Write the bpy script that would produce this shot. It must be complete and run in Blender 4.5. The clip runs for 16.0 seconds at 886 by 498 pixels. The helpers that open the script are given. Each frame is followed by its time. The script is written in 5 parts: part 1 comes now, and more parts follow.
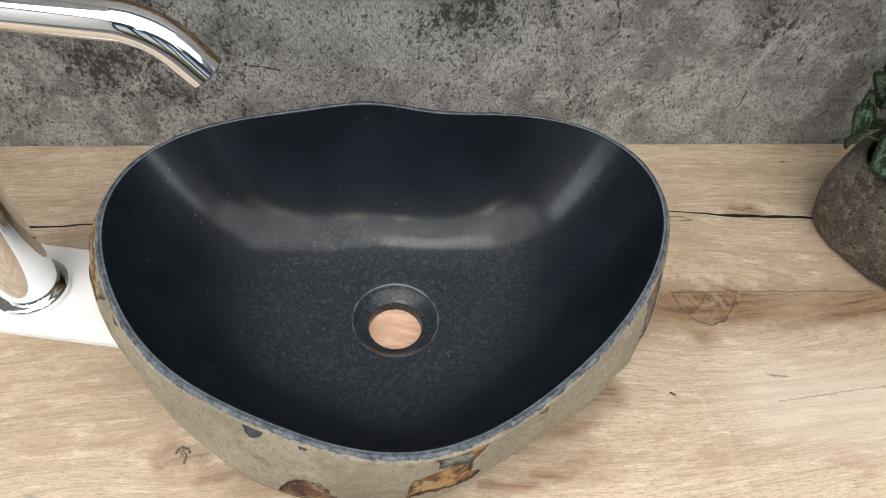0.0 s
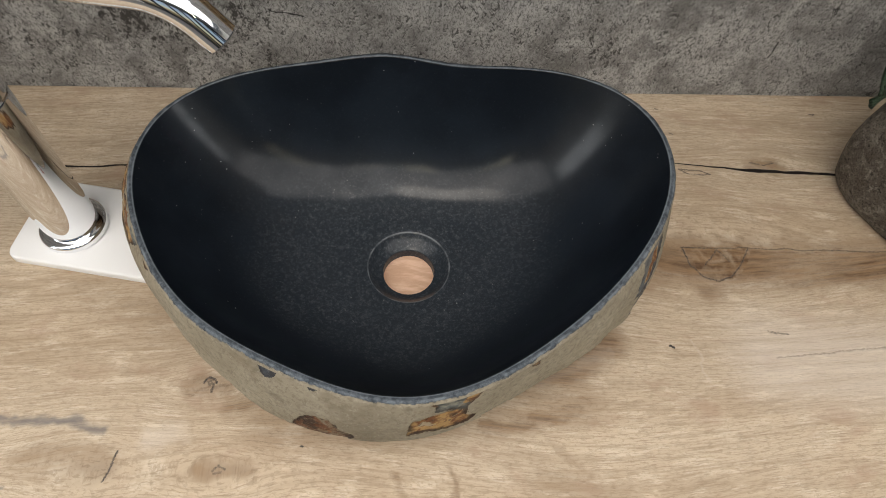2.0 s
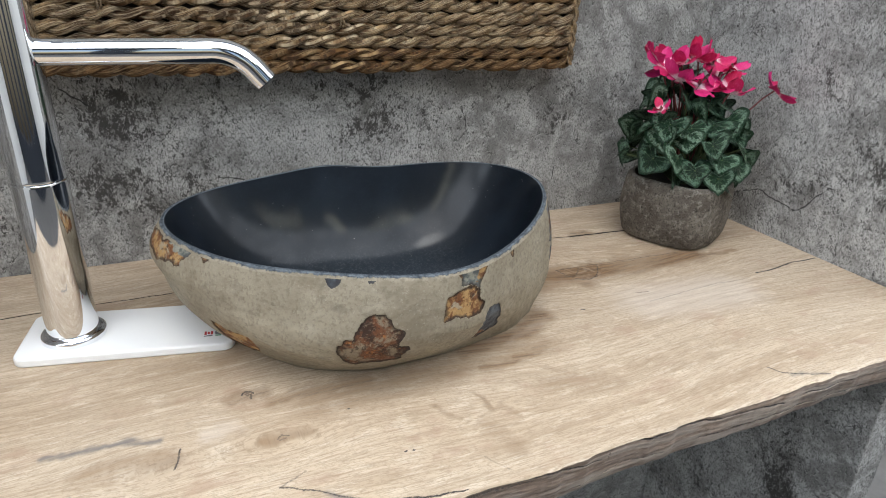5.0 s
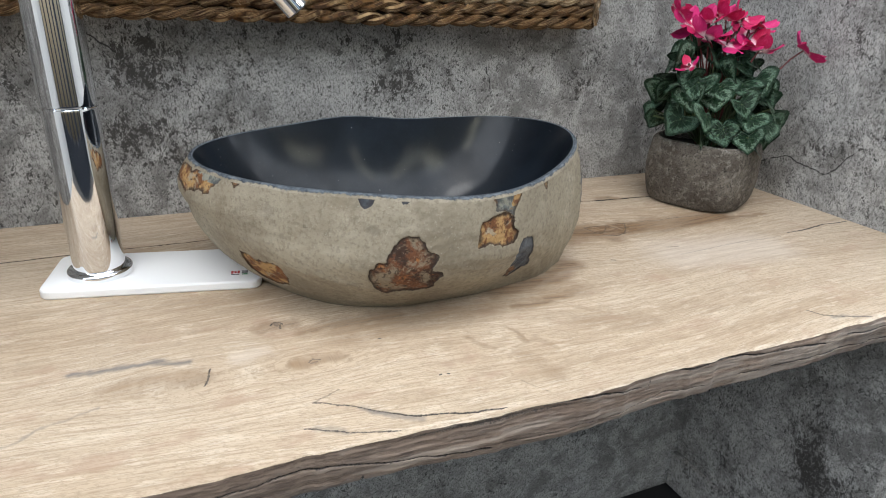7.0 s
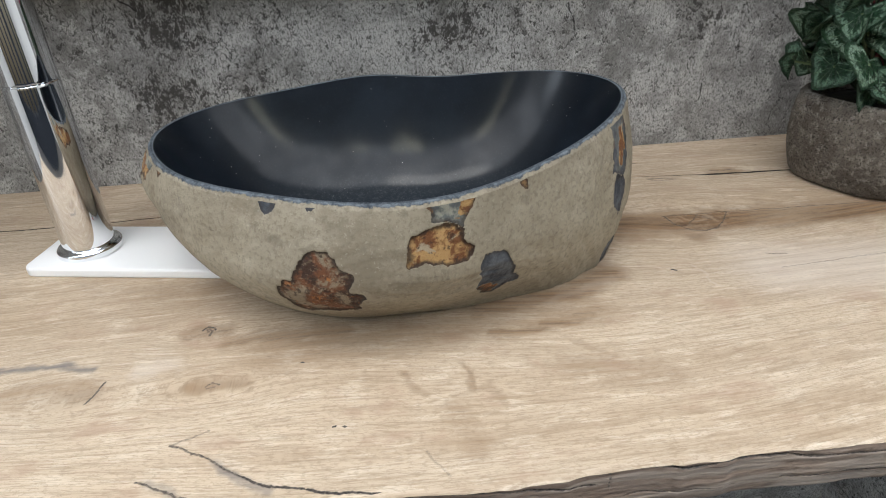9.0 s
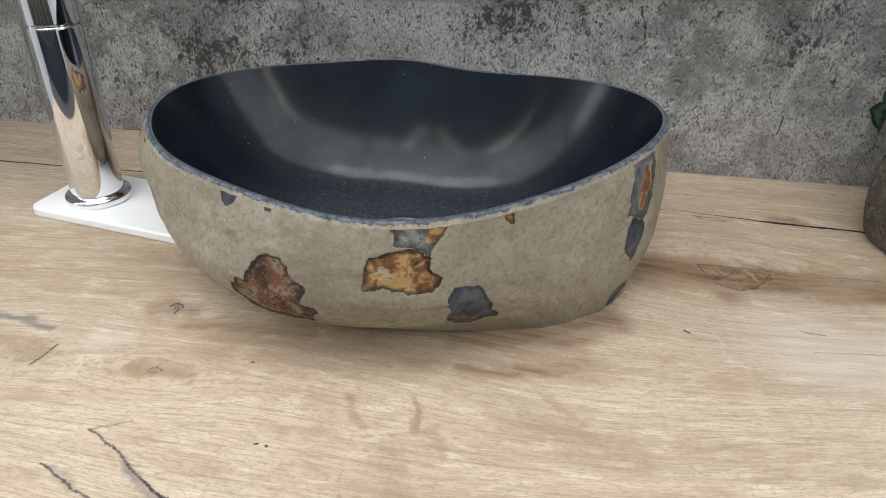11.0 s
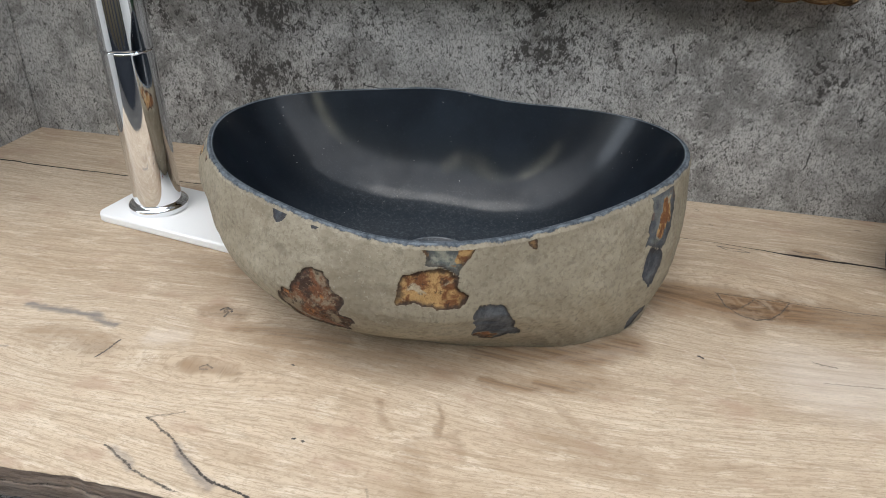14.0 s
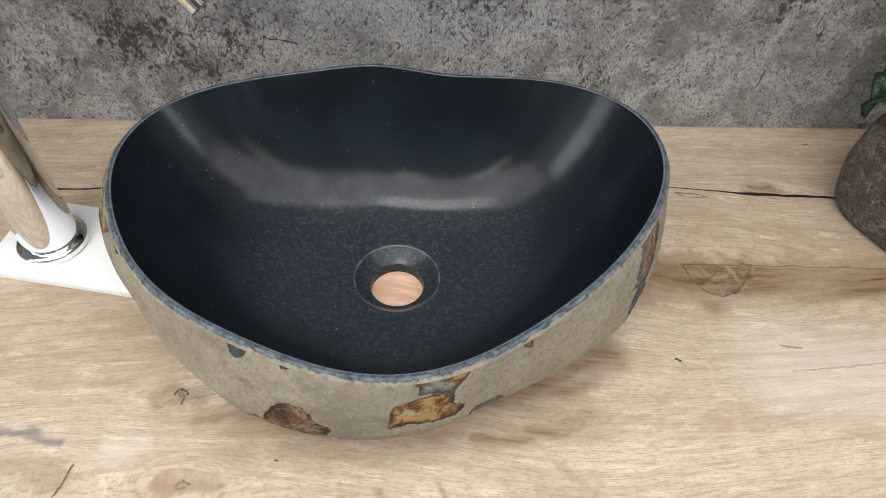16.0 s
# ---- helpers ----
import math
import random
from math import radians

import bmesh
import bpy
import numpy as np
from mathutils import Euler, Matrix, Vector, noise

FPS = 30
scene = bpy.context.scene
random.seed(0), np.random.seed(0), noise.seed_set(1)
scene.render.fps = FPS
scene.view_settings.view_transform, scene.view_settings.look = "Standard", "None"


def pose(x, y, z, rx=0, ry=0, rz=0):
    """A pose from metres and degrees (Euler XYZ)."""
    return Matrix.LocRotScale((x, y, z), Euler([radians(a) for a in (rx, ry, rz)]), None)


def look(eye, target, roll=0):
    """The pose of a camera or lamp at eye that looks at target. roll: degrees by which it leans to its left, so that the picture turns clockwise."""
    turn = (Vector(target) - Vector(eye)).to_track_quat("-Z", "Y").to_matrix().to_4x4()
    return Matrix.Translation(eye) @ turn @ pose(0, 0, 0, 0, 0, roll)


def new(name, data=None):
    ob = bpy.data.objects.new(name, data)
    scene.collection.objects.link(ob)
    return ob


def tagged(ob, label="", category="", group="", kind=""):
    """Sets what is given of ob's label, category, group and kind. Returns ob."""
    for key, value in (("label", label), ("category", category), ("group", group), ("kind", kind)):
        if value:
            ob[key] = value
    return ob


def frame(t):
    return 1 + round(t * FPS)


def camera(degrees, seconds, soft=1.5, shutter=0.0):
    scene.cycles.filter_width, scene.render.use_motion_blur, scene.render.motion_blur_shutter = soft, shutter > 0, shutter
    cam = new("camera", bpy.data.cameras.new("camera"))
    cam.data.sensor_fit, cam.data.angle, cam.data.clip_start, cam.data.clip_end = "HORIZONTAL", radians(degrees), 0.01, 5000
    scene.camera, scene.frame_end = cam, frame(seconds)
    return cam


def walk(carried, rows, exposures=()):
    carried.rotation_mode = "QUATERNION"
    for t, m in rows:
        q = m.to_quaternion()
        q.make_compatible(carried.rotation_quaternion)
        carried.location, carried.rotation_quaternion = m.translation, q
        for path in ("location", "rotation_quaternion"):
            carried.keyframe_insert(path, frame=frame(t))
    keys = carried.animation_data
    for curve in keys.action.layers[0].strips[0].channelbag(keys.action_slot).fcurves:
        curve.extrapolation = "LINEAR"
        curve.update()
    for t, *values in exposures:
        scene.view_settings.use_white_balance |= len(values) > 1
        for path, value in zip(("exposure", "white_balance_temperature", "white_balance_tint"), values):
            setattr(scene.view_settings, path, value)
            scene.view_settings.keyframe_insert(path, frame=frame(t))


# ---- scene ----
cam = camera(67.8, 16.0, soft=0.95)
METRES = 1.6
START = pose(-0.0240, -0.2797, 0.4605, -51.38, -4.62, -5.26)
ROWS = [
    (0.0, 0.0, 0.0, 0.0, 0.0, 0.0, -0.0),
    (0.5, 0.0136, 0.0027, 0.0331, 2.22, -7.07, -1.21),
    (1.0, 0.0199, 0.0103, 0.0455, 3.38, -11.79, -2.06),
    (1.5, 0.0277, 0.0081, 0.0376, 4.74, -10.56, -3.21),
    (2.0, 0.0135, -0.0118, 0.0134, 3.46, -6.5, -1.56),
    (2.5, -0.021, -0.0391, -0.0281, -1.23, 1.99, 4.62),
    (3.0, -0.0508, -0.0617, -0.0799, -7.46, 10.49, 7.73),
    (5.5, -0.117, -0.061, -0.204, -11.52, 25.49, 16.12),
    (6.0, -0.1265, -0.0491, -0.213, -11.84, 27.25, 16.26),
    (6.5, -0.1271, -0.0434, -0.222, -11.1, 27.49, 16.1),
    (7.0, -0.1246, -0.0401, -0.2264, -10.92, 26.7, 15.89),
    (7.5, -0.1148, -0.0417, -0.2191, -9.3, 26.51, 15.48),
    (8.0, -0.0738, -0.0274, -0.2125, -4.17, 25.32, 16.27),
    (8.5, -0.0223, -0.0095, -0.1994, 1.37, 23.36, 11.05),
    (11.0, 0.0548, 0.021, -0.1514, 8.22, 20.15, -6.93),
    (11.5, 0.1081, 0.0177, -0.1529, 14.39, 21.49, -12.89),
    (12.0, 0.1431, 0.0117, -0.1541, 17.54, 22.84, -15.82),
    (12.5, 0.159, 0.0105, -0.1535, 19.06, 21.91, -15.43),
    (13.0, 0.1511, 0.0113, -0.1484, 18.45, 19.25, -14.58),
    (13.5, 0.1207, 0.0104, -0.1487, 15.61, 20.19, -14.09),
    (14.0, 0.0613, 0.0001, -0.1566, 10.25, 21.1, -10.29),
    (14.5, 0.002, -0.0075, -0.158, 3.46, 20.22, -3.17),
    (15.0, -0.0001, -0.0123, -0.1338, 2.18, 16.36, 0.92),
    (15.5, 0.0094, -0.0048, -0.0836, 5.12, 8.6, 0.01),
    (16.0, 0.0212, -0.0, -0.0375, 3.82, 3.06, -1.22),
]
PATH = [(t, START @ pose(METRES * x, METRES * y, METRES * z, 90 + pitch, roll, yaw)) for t, x, y, z, yaw, pitch, roll in ROWS]
PATH += [(3.2, look((-0.141, -0.455, 0.440), (0.480, 1.024, -0.755), 7.8)), (5.3, look((-0.222, -0.578, 0.328), (0.599, 1.071, -0.451), 3.0)),
         (8.7, look((-0.030, -0.525, 0.275), (0.168, 1.226, -0.672), -4.9)), (10.8, look((0.041, -0.456, 0.289), (0.011, 1.248, -0.759), 3.1))]
walk(cam, sorted(PATH, key=lambda row: row[0]),
     exposures=[(0.0, 0.02, 6900, 10), (0.5, 0.25, 6850, 10), (1.0, 0.14, 6900, 10), (1.5, 0.10, 6850, 10), (2.0, -0.46, 7200, 11), (2.5, -0.23, 6950, 11), (3.2, 0.02, 6600, 10), (5.5, -0.07, 6350, 9), (6.5, -0.03, 6350, 9), (8.5, -0.14, 6400, 9),
                (11.0, -0.18, 6450, 9), (13.5, -0.14, 6400, 9), (15.0, -0.44, 6500, 10), (15.5, -0.36, 6500, 10), (16.0, -0.03, 6650, 10)])


# ---- light ----
world = bpy.data.worlds.new("sky")
scene.world = world
world.use_nodes = True
wn = world.node_tree.nodes
sky = wn.new("ShaderNodeTexSky")
sky.sky_type, sky.sun_disc = "NISHITA", False
sky.sun_elevation, sky.sun_rotation = radians(58), radians(200)
world.node_tree.links.new(sky.outputs[0], wn["Background"].inputs[0])
wn["Background"].inputs[1].default_value = 0.09

sun = new("sun", bpy.data.lights.new("sun", "SUN"))
sun.data.energy, sun.data.angle, sun.data.color = 0.6, radians(20), (1.0, 0.96, 0.9)
sun.matrix_world = look((-0.35, -0.55, 2.6), (0, 0, 0))

# Unseen skylight, assumed from the bright band mirrored in the bowl.
roof_light = new("assumed_skylight_lamp", bpy.data.lights.new("assumed_skylight_lamp", "AREA"))
roof_light.data.shape, roof_light.data.size, roof_light.data.size_y = "RECTANGLE", 4.2, 2.1
roof_light.data.energy, roof_light.data.color = 79.0, (0.965, 0.985, 1.0)
roof_light.matrix_world = pose(0.1, -1.09, 1.74)


# Side fill added from both flanks, set in made-up window openings.
for side, x in ((-90, -2.19), (90, 2.39)):
    lamp = new("side_fill_lamp", bpy.data.lights.new("side_fill_lamp", "AREA"))
    lamp.data.shape, lamp.data.size, lamp.data.size_y = "RECTANGLE", 1.2, 1.5
    lamp.data.energy, lamp.data.color = 28.0, (0.86, 0.93, 1.0)
    lamp.matrix_world = pose(x, -0.55, 1.0, 0, side, 0)


# ---- node helpers ----
class Mat:
    """A procedural material under construction; sockets are passed around as values."""

    def __init__(self, name, roughness=0.6, metallic=0.0, specular=0.5):
        self.m = bpy.data.materials.new(name)
        self.m.use_nodes = True
        self.t = self.m.node_tree
        self.b = self.t.nodes["Principled BSDF"]
        self.b.inputs["Roughness"].default_value = roughness
        self.b.inputs["Metallic"].default_value = metallic
        self.b.inputs["Specular IOR Level"].default_value = specular
        self.p = self.t.nodes.new("ShaderNodeTexCoord").outputs["Object"]

    def put(self, socket, value):
        if isinstance(value, bpy.types.NodeSocket):
            self.t.links.new(value, socket)
        elif isinstance(value, (tuple, list)) and socket.type == "RGBA" and len(value) == 3:
            socket.default_value = (*value, 1)
        else:
            socket.default_value = value

    def math(self, op, a, b=0.0, c=0.0, clamp=False):
        n = self.t.nodes.new("ShaderNodeMath")
        n.operation, n.use_clamp = op, clamp
        for i, v in enumerate((a, b, c)):
            self.put(n.inputs[i], v)
        return n.outputs[0]

    def vec(self, op, a, b=(0, 0, 0), scale=None):
        n = self.t.nodes.new("ShaderNodeVectorMath")
        n.operation = op
        self.put(n.inputs[0], a)
        if op != "SCALE":
            self.put(n.inputs[1], b)
        else:
            self.put(n.inputs[3], scale)
        return n.outputs["Value"] if op in ("LENGTH", "DISTANCE", "DOT_PRODUCT") else n.outputs["Vector"]

    def noise(self, scale, detail=4.0, rough=0.55, p=None, warp=0.0, colour=False):
        n = self.t.nodes.new("ShaderNodeTexNoise")
        self.put(n.inputs["Vector"], p if p is not None else self.p)
        n.inputs["Scale"].default_value, n.inputs["Detail"].default_value = scale, detail
        n.inputs["Roughness"].default_value, n.inputs["Distortion"].default_value = rough, warp
        return n.outputs["Color"] if colour else n.outputs[0]

    def voronoi(self, scale, p=None, feature="F1"):
        n = self.t.nodes.new("ShaderNodeTexVoronoi")
        n.feature = feature
        self.put(n.inputs["Vector"], p if p is not None else self.p)
        n.inputs["Scale"].default_value = scale
        return n.outputs["Distance"]

    def ramp(self, v, lo, hi, a=0.0, b=1.0, smooth=True):
        n = self.t.nodes.new("ShaderNodeMapRange")
        n.interpolation_type = "SMOOTHSTEP" if smooth else "LINEAR"
        for i, x in enumerate((v, lo, hi, a, b)):
            self.put(n.inputs[i], x)
        return n.outputs[0]

    def mix(self, f, a, b, mode="MIX"):
        n = self.t.nodes.new("ShaderNodeMix")
        n.data_type, n.blend_type = "RGBA", mode
        self.put(n.inputs[0], f)
        self.put(n.inputs[6], a)
        self.put(n.inputs[7], b)
        return n.outputs[2]

    def scaled(self, v, p=None):
        return self.vec("MULTIPLY", p if p is not None else self.p, v)

    def warped(self, scale, amount, p=None, detail=3.0):
        p = p if p is not None else self.p
        c = self.vec("SUBTRACT", self.noise(scale, detail, 0.55, p, colour=True), (0.5, 0.5, 0.5))
        return self.vec("ADD", p, self.vec("SCALE", c, scale=amount))

    def attr(self, name):
        n = self.t.nodes.new("ShaderNodeAttribute")
        n.attribute_name = name
        return n.outputs["Fac"]

    def rand(self):
        return self.t.nodes.new("ShaderNodeObjectInfo").outputs["Random"]

    def blob(self, p, c, r, soft=0.5):
        """1 inside a ball round c of radii r, falling to 0 outside; soft is the width of the fall."""
        d = self.vec("LENGTH", self.vec("DIVIDE", self.vec("SUBTRACT", p, c), r))
        return self.ramp(d, 1.0 + soft * 0.5, 1.0 - soft * 0.5)

    def most(self, values):
        out = values[0]
        for v in values[1:]:
            out = self.math("MAXIMUM", out, v)
        return out

    def stroke(self, p, a, b, w):
        """1 along the line from a to b, w wide, fading at its sides."""
        a, b = Vector(a), Vector(b)
        ab = b - a
        q = self.vec("SUBTRACT", p, tuple(a))
        h = self.math("DIVIDE", self.vec("DOT_PRODUCT", q, tuple(ab)), ab.length_squared, clamp=True)
        d = self.vec("LENGTH", self.vec("SUBTRACT", q, self.vec("SCALE", tuple(ab), scale=h)))
        return self.ramp(d, w * 0.65, w * 0.3)

    def line(self, p, points, w):
        return self.most([self.stroke(p, (*a, 0) if len(a) == 2 else a, (*b, 0) if len(b) == 2 else b, w) for a, b in zip(points, points[1:])])

    def bump(self, height, strength=0.3, distance=0.001):
        n = self.t.nodes.new("ShaderNodeBump")
        n.inputs["Strength"].default_value, n.inputs["Distance"].default_value = strength, distance
        self.put(n.inputs["Height"], height)
        self.t.links.new(n.outputs[0], self.b.inputs["Normal"])

    def done(self, colour, rough=None):
        self.put(self.b.inputs["Base Color"], colour)
        if rough is not None:
            self.put(self.b.inputs["Roughness"], rough)
        return self.m


# ---- materials ----
def concrete(name, flip=(1, 1, 1), patches=(), cracks=()):
    """Weathered concrete: grey mottle, drifts of small dark flakes, pale scuffs, pits and hairline cracks."""
    k = Mat(name, 0.75, specular=0.3)
    p = k.scaled(flip)
    tall = k.scaled((1, 1, 0.6), p)
    wide = k.noise(6.0, 5, 0.6, p)
    mid = k.noise(30.0, 6, 0.7, p, 0.4)
    fine = k.noise(430.0, 6, 0.85, tall)
    base = k.mix(k.ramp(wide, 0.34, 0.66), (0.275, 0.268, 0.258), (0.420, 0.411, 0.397))
    base = k.mix(k.ramp(mid, 0.46, 0.60, 0.0, 0.85), base, (0.545, 0.535, 0.518))
    base = k.mix(k.ramp(mid, 0.47, 0.36, 0.0, 0.6), base, (0.165, 0.160, 0.152))
    base = k.mix(k.ramp(fine, 0.46, 0.60, 0.0, 0.85), base, (0.110, 0.105, 0.099))
    q = k.warped(40.0, 0.014, p)
    bias = k.ramp(k.noise(7.0, 4, 0.6, k.vec("ADD", p, (3.1, 0.4, 1.7)), 0.6), 0.42, 0.74, -0.03, 0.10)
    for c, r, amount in patches:
        bias = k.math("ADD", bias, k.math("MULTIPLY", k.blob(q, c, r, 1.5), amount))
    flake = k.noise(105.0, 6, 0.68, k.scaled((1, 1, 0.58), q), 0.6)
    flake = k.math("ADD", k.math("MULTIPLY", flake, 0.48), k.math("MULTIPLY", k.noise(270.0, 6, 0.78, tall), 0.52))
    dark = k.ramp(k.math("ADD", flake, k.math("MULTIPLY", bias, 0.80)), 0.598, 0.622)
    soft = k.ramp(k.math("ADD", k.noise(45.0, 5, 0.7, q), bias), 0.60, 0.76, 0.0, 0.62)
    base = k.mix(soft, base, (0.125, 0.118, 0.110))
    base = k.mix(k.math("MULTIPLY", dark, 0.92), base, (0.052, 0.048, 0.044))
    pit = k.ramp(k.math("MULTIPLY_ADD", bias, 0.25, k.noise(260.0, 5, 0.72, tall, 0.6)), 0.565, 0.615)
    base = k.mix(k.math("MULTIPLY", pit, 0.82), base, (0.060, 0.057, 0.053))
    # Pale lower lip to each pit: lit relief put into the colour.
    rim = k.ramp(k.noise(260.0, 5, 0.72, k.vec("ADD", tall, (0.0, 0.0, 0.0011)), 0.6), 0.57, 0.64, 0.0, 0.5)
    base = k.mix(k.math("MULTIPLY", rim, k.math("SUBTRACT", 1.0, pit)), base, (0.60, 0.59, 0.57))
    crack = k.ramp(k.voronoi(8.0, k.warped(18.0, 0.10, p, 5.0), "DISTANCE_TO_EDGE"), 0.0042, 0.0016)
    crack = k.math("MULTIPLY", crack, k.ramp(k.noise(6.0, 2, 0.5, k.vec("ADD", p, (1, 9, 4))), 0.50, 0.58))
    for points, w in cracks:
        crack = k.math("MAXIMUM", crack, k.line(k.warped(60.0, 0.010, None, 5.0), points, w))
    base = k.mix(k.math("MULTIPLY", crack, 0.9), base, (0.032, 0.030, 0.028))
    k.bump(k.math("SUBTRACT", k.math("MULTIPLY", fine, 0.6), k.math("ADD", dark, k.math("ADD", crack, pit))), 0.5, 0.0010)
    return k.done(base, k.ramp(mid, 0.3, 0.7, 0.62, 0.85))


def oak(name, edge=False):
    """Pale oak, grain along x; the boards carry their knots, cracks, stains and brown streaks as attributes. edge: the
    weathered grey-brown front.
    """
    k = Mat(name, 0.5, specular=0.35)
    sep = k.t.nodes.new("ShaderNodeSeparateXYZ")
    k.put(sep.inputs[0], k.p)
    com = k.t.nodes.new("ShaderNodeCombineXYZ")
    k.put(com.inputs[0], sep.outputs[0])
    k.put(com.inputs[1], k.math("ADD", sep.outputs[1], k.attr("flow")))
    k.put(com.inputs[2], sep.outputs[2])
    q = com.outputs[0]
    rings = k.noise(30.0, 4, 0.6, k.scaled((0.08, 1.0, 1.0), q), 0.2)
    fibres = k.noise(360.0, 5, 0.75, k.scaled((0.045, 1.0, 1.0), q))
    pores = k.noise(900.0, 3, 0.7, k.scaled((0.085, 1.0, 1.0), q))
    saw = k.noise(480.0, 4, 0.75, k.scaled((0.5, 1.0, 1.0), q))
    flecks = k.noise(120.0, 4, 0.65, k.scaled((0.25, 1.0, 1.0), q))
    broad = k.noise(4.0, 4, 0.55, k.scaled((0.6, 1.7, 1.0)))
    blotch = k.noise(30.0, 5, 0.65, k.scaled((0.55, 1.0, 1.0)))
    if edge:
        base = k.mix(k.ramp(rings, 0.3, 0.7), (0.165, 0.120, 0.092), (0.275, 0.205, 0.158))
        base = k.mix(k.ramp(k.noise(60, 5, 0.7, k.scaled((0.3, 1, 1))), 0.42, 0.66), base, (0.20, 0.155, 0.125))
        base = k.mix(k.ramp(fibres, 0.46, 0.64, 0.0, 0.70), base, (0.075, 0.052, 0.040))
        base = k.mix(k.ramp(flecks, 0.56, 0.68, 0.0, 0.55), base, (0.30, 0.25, 0.21))
    else:
        base = k.mix(k.ramp(rings, 0.36, 0.64), (0.455, 0.345, 0.240), (0.590, 0.475, 0.350))
        base = k.mix(k.ramp(broad, 0.35, 0.7, 0.0, 0.6), base, (0.565, 0.470, 0.360))
        base = k.mix(k.ramp(flecks, 0.50, 0.66, 0.0, 0.62), base, (0.70, 0.60, 0.475))
        base = k.mix(k.ramp(fibres, 0.47, 0.64, 0.0, 0.44), base, (0.270, 0.188, 0.118))
        base = k.mix(k.ramp(pores, 0.52, 0.60, 0.0, 0.45), base, (0.275, 0.195, 0.125))
        base = k.mix(k.ramp(saw, 0.51, 0.62, 0.0, 0.40), base, (0.295, 0.212, 0.138))
        base = k.mix(k.ramp(blotch, 0.54, 0.68, 0.0, 0.52), base, (0.385, 0.258, 0.180))
        lines = k.noise(95.0, 4, 0.7, k.scaled((0.03, 1.0, 1.0), q))
        base = k.mix(k.ramp(lines, 0.53, 0.64, 0.0, 0.28), base, (0.330, 0.235, 0.152))
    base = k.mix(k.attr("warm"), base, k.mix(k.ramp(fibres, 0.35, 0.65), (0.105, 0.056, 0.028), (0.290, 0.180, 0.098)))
    if not edge:
        base = k.mix(k.blob(k.p, (0, 0, 0), (0.024, 0.024, 0.05), 0.1), base, k.mix(k.ramp(flecks, 0.4, 0.65), (0.60, 0.37, 0.25), (0.76, 0.52, 0.38)))
    base = k.mix(k.attr("pale"), base, (0.68, 0.60, 0.52))
    base = k.mix(k.attr("grey"), base, (0.17, 0.155, 0.15))
    ragged = k.math("MULTIPLY_ADD", k.math("SUBTRACT", k.noise(420.0, 4, 0.7), 0.5), 0.75, k.attr("crack"))
    split = k.math("MULTIPLY", k.ramp(ragged, -0.04, 0.08), k.attr("deep"))
    base = k.mix(split, base, (0.095, 0.078, 0.066))
    base = k.mix(k.math("MULTIPLY", k.ramp(ragged, 0.10, 0.22), k.attr("deep")), base, (0.024, 0.019, 0.017))
    height = k.math("SUBTRACT", k.math("MULTIPLY", fibres, 0.3), k.math("ADD", k.math("MULTIPLY", k.ramp(pores, 0.52, 0.64), 0.3), k.math("MULTIPLY", split, 2.5)))
    k.bump(height, 0.45, 0.0007)
    return k.done(base, k.ramp(fibres, 0.3, 0.8, 0.40, 0.6))


def plain(name, colour, rough=0.5, metallic=0.0, vary=0.12, scale=40.0, bump=0.15, specular=0.5):
    """A surface of one paint or stuff, with slight unevenness in tone and relief."""
    k = Mat(name, rough, metallic, specular)
    n = k.noise(scale, 4, 0.6)
    f = k.noise(scale * 9, 3, 0.6)
    lo = tuple(c * (1 - vary) for c in colour)
    hi = tuple(min(1, c * (1 + vary)) for c in colour)
    k.bump(k.math("ADD", n, f), bump, 0.0005)
    return k.done(k.mix(k.ramp(n, 0.3, 0.7), lo, hi), k.ramp(f, 0.3, 0.7, max(0.02, rough * 0.85), min(1, rough * 1.15)))


WALL_PATCHES = [((x, 0.22, z), (rx, 1, rz), amount * 0.58) for x, z, rx, rz, amount in (
    (-0.235, 0.190, 0.065, 0.045, 0.12), (-0.228, 0.108, 0.050, 0.022, 0.15), (-0.219, 0.081, 0.070, 0.026, 0.14), (-0.332, 0.050, 0.030, 0.030, 0.16), (-0.236, 0.026, 0.020, 0.012, 0.14), (-0.195, 0.050, 0.035, 0.022, 0.14),
    (-0.345, 0.180, 0.040, 0.050, 0.09), (0.068, 0.140, 0.036, 0.046, 0.17), (0.051, 0.203, 0.030, 0.022, 0.12), (-0.007, 0.191, 0.012, 0.014, 0.10), (0.030, 0.185, 0.035, 0.015, 0.06), (0.345, 0.155, 0.026, 0.026, 0.14), (0.342, 0.128, 0.022, 0.026, 0.14),
    (0.378, 0.150, 0.022, 0.040, 0.10), (0.366, 0.193, 0.032, 0.022, 0.10), (-0.028, 0.137, 0.012, 0.024, 0.09), (0.467, 0.190, 0.025, 0.030, 0.08), (0.271, 0.166, 0.004, 0.005, 0.25), (0.200, 0.150, 0.010, 0.022, 0.10),
    (0.330, 0.078, 0.014, 0.010, 0.12), (0.201, 0.047, 0.018, 0.016, 0.10), (0.148, 0.053, 0.008, 0.010, 0.14), (0.194, 0.053, 0.010, 0.018, 0.10), (0.434, 0.060, 0.030, 0.025, 0.10), (0.140, 0.084, 0.006, 0.008, 0.16), (-0.12, 0.155, 0.04, 0.05, 0.05), (0.160, 0.125, 0.020, 0.040, 0.06))]
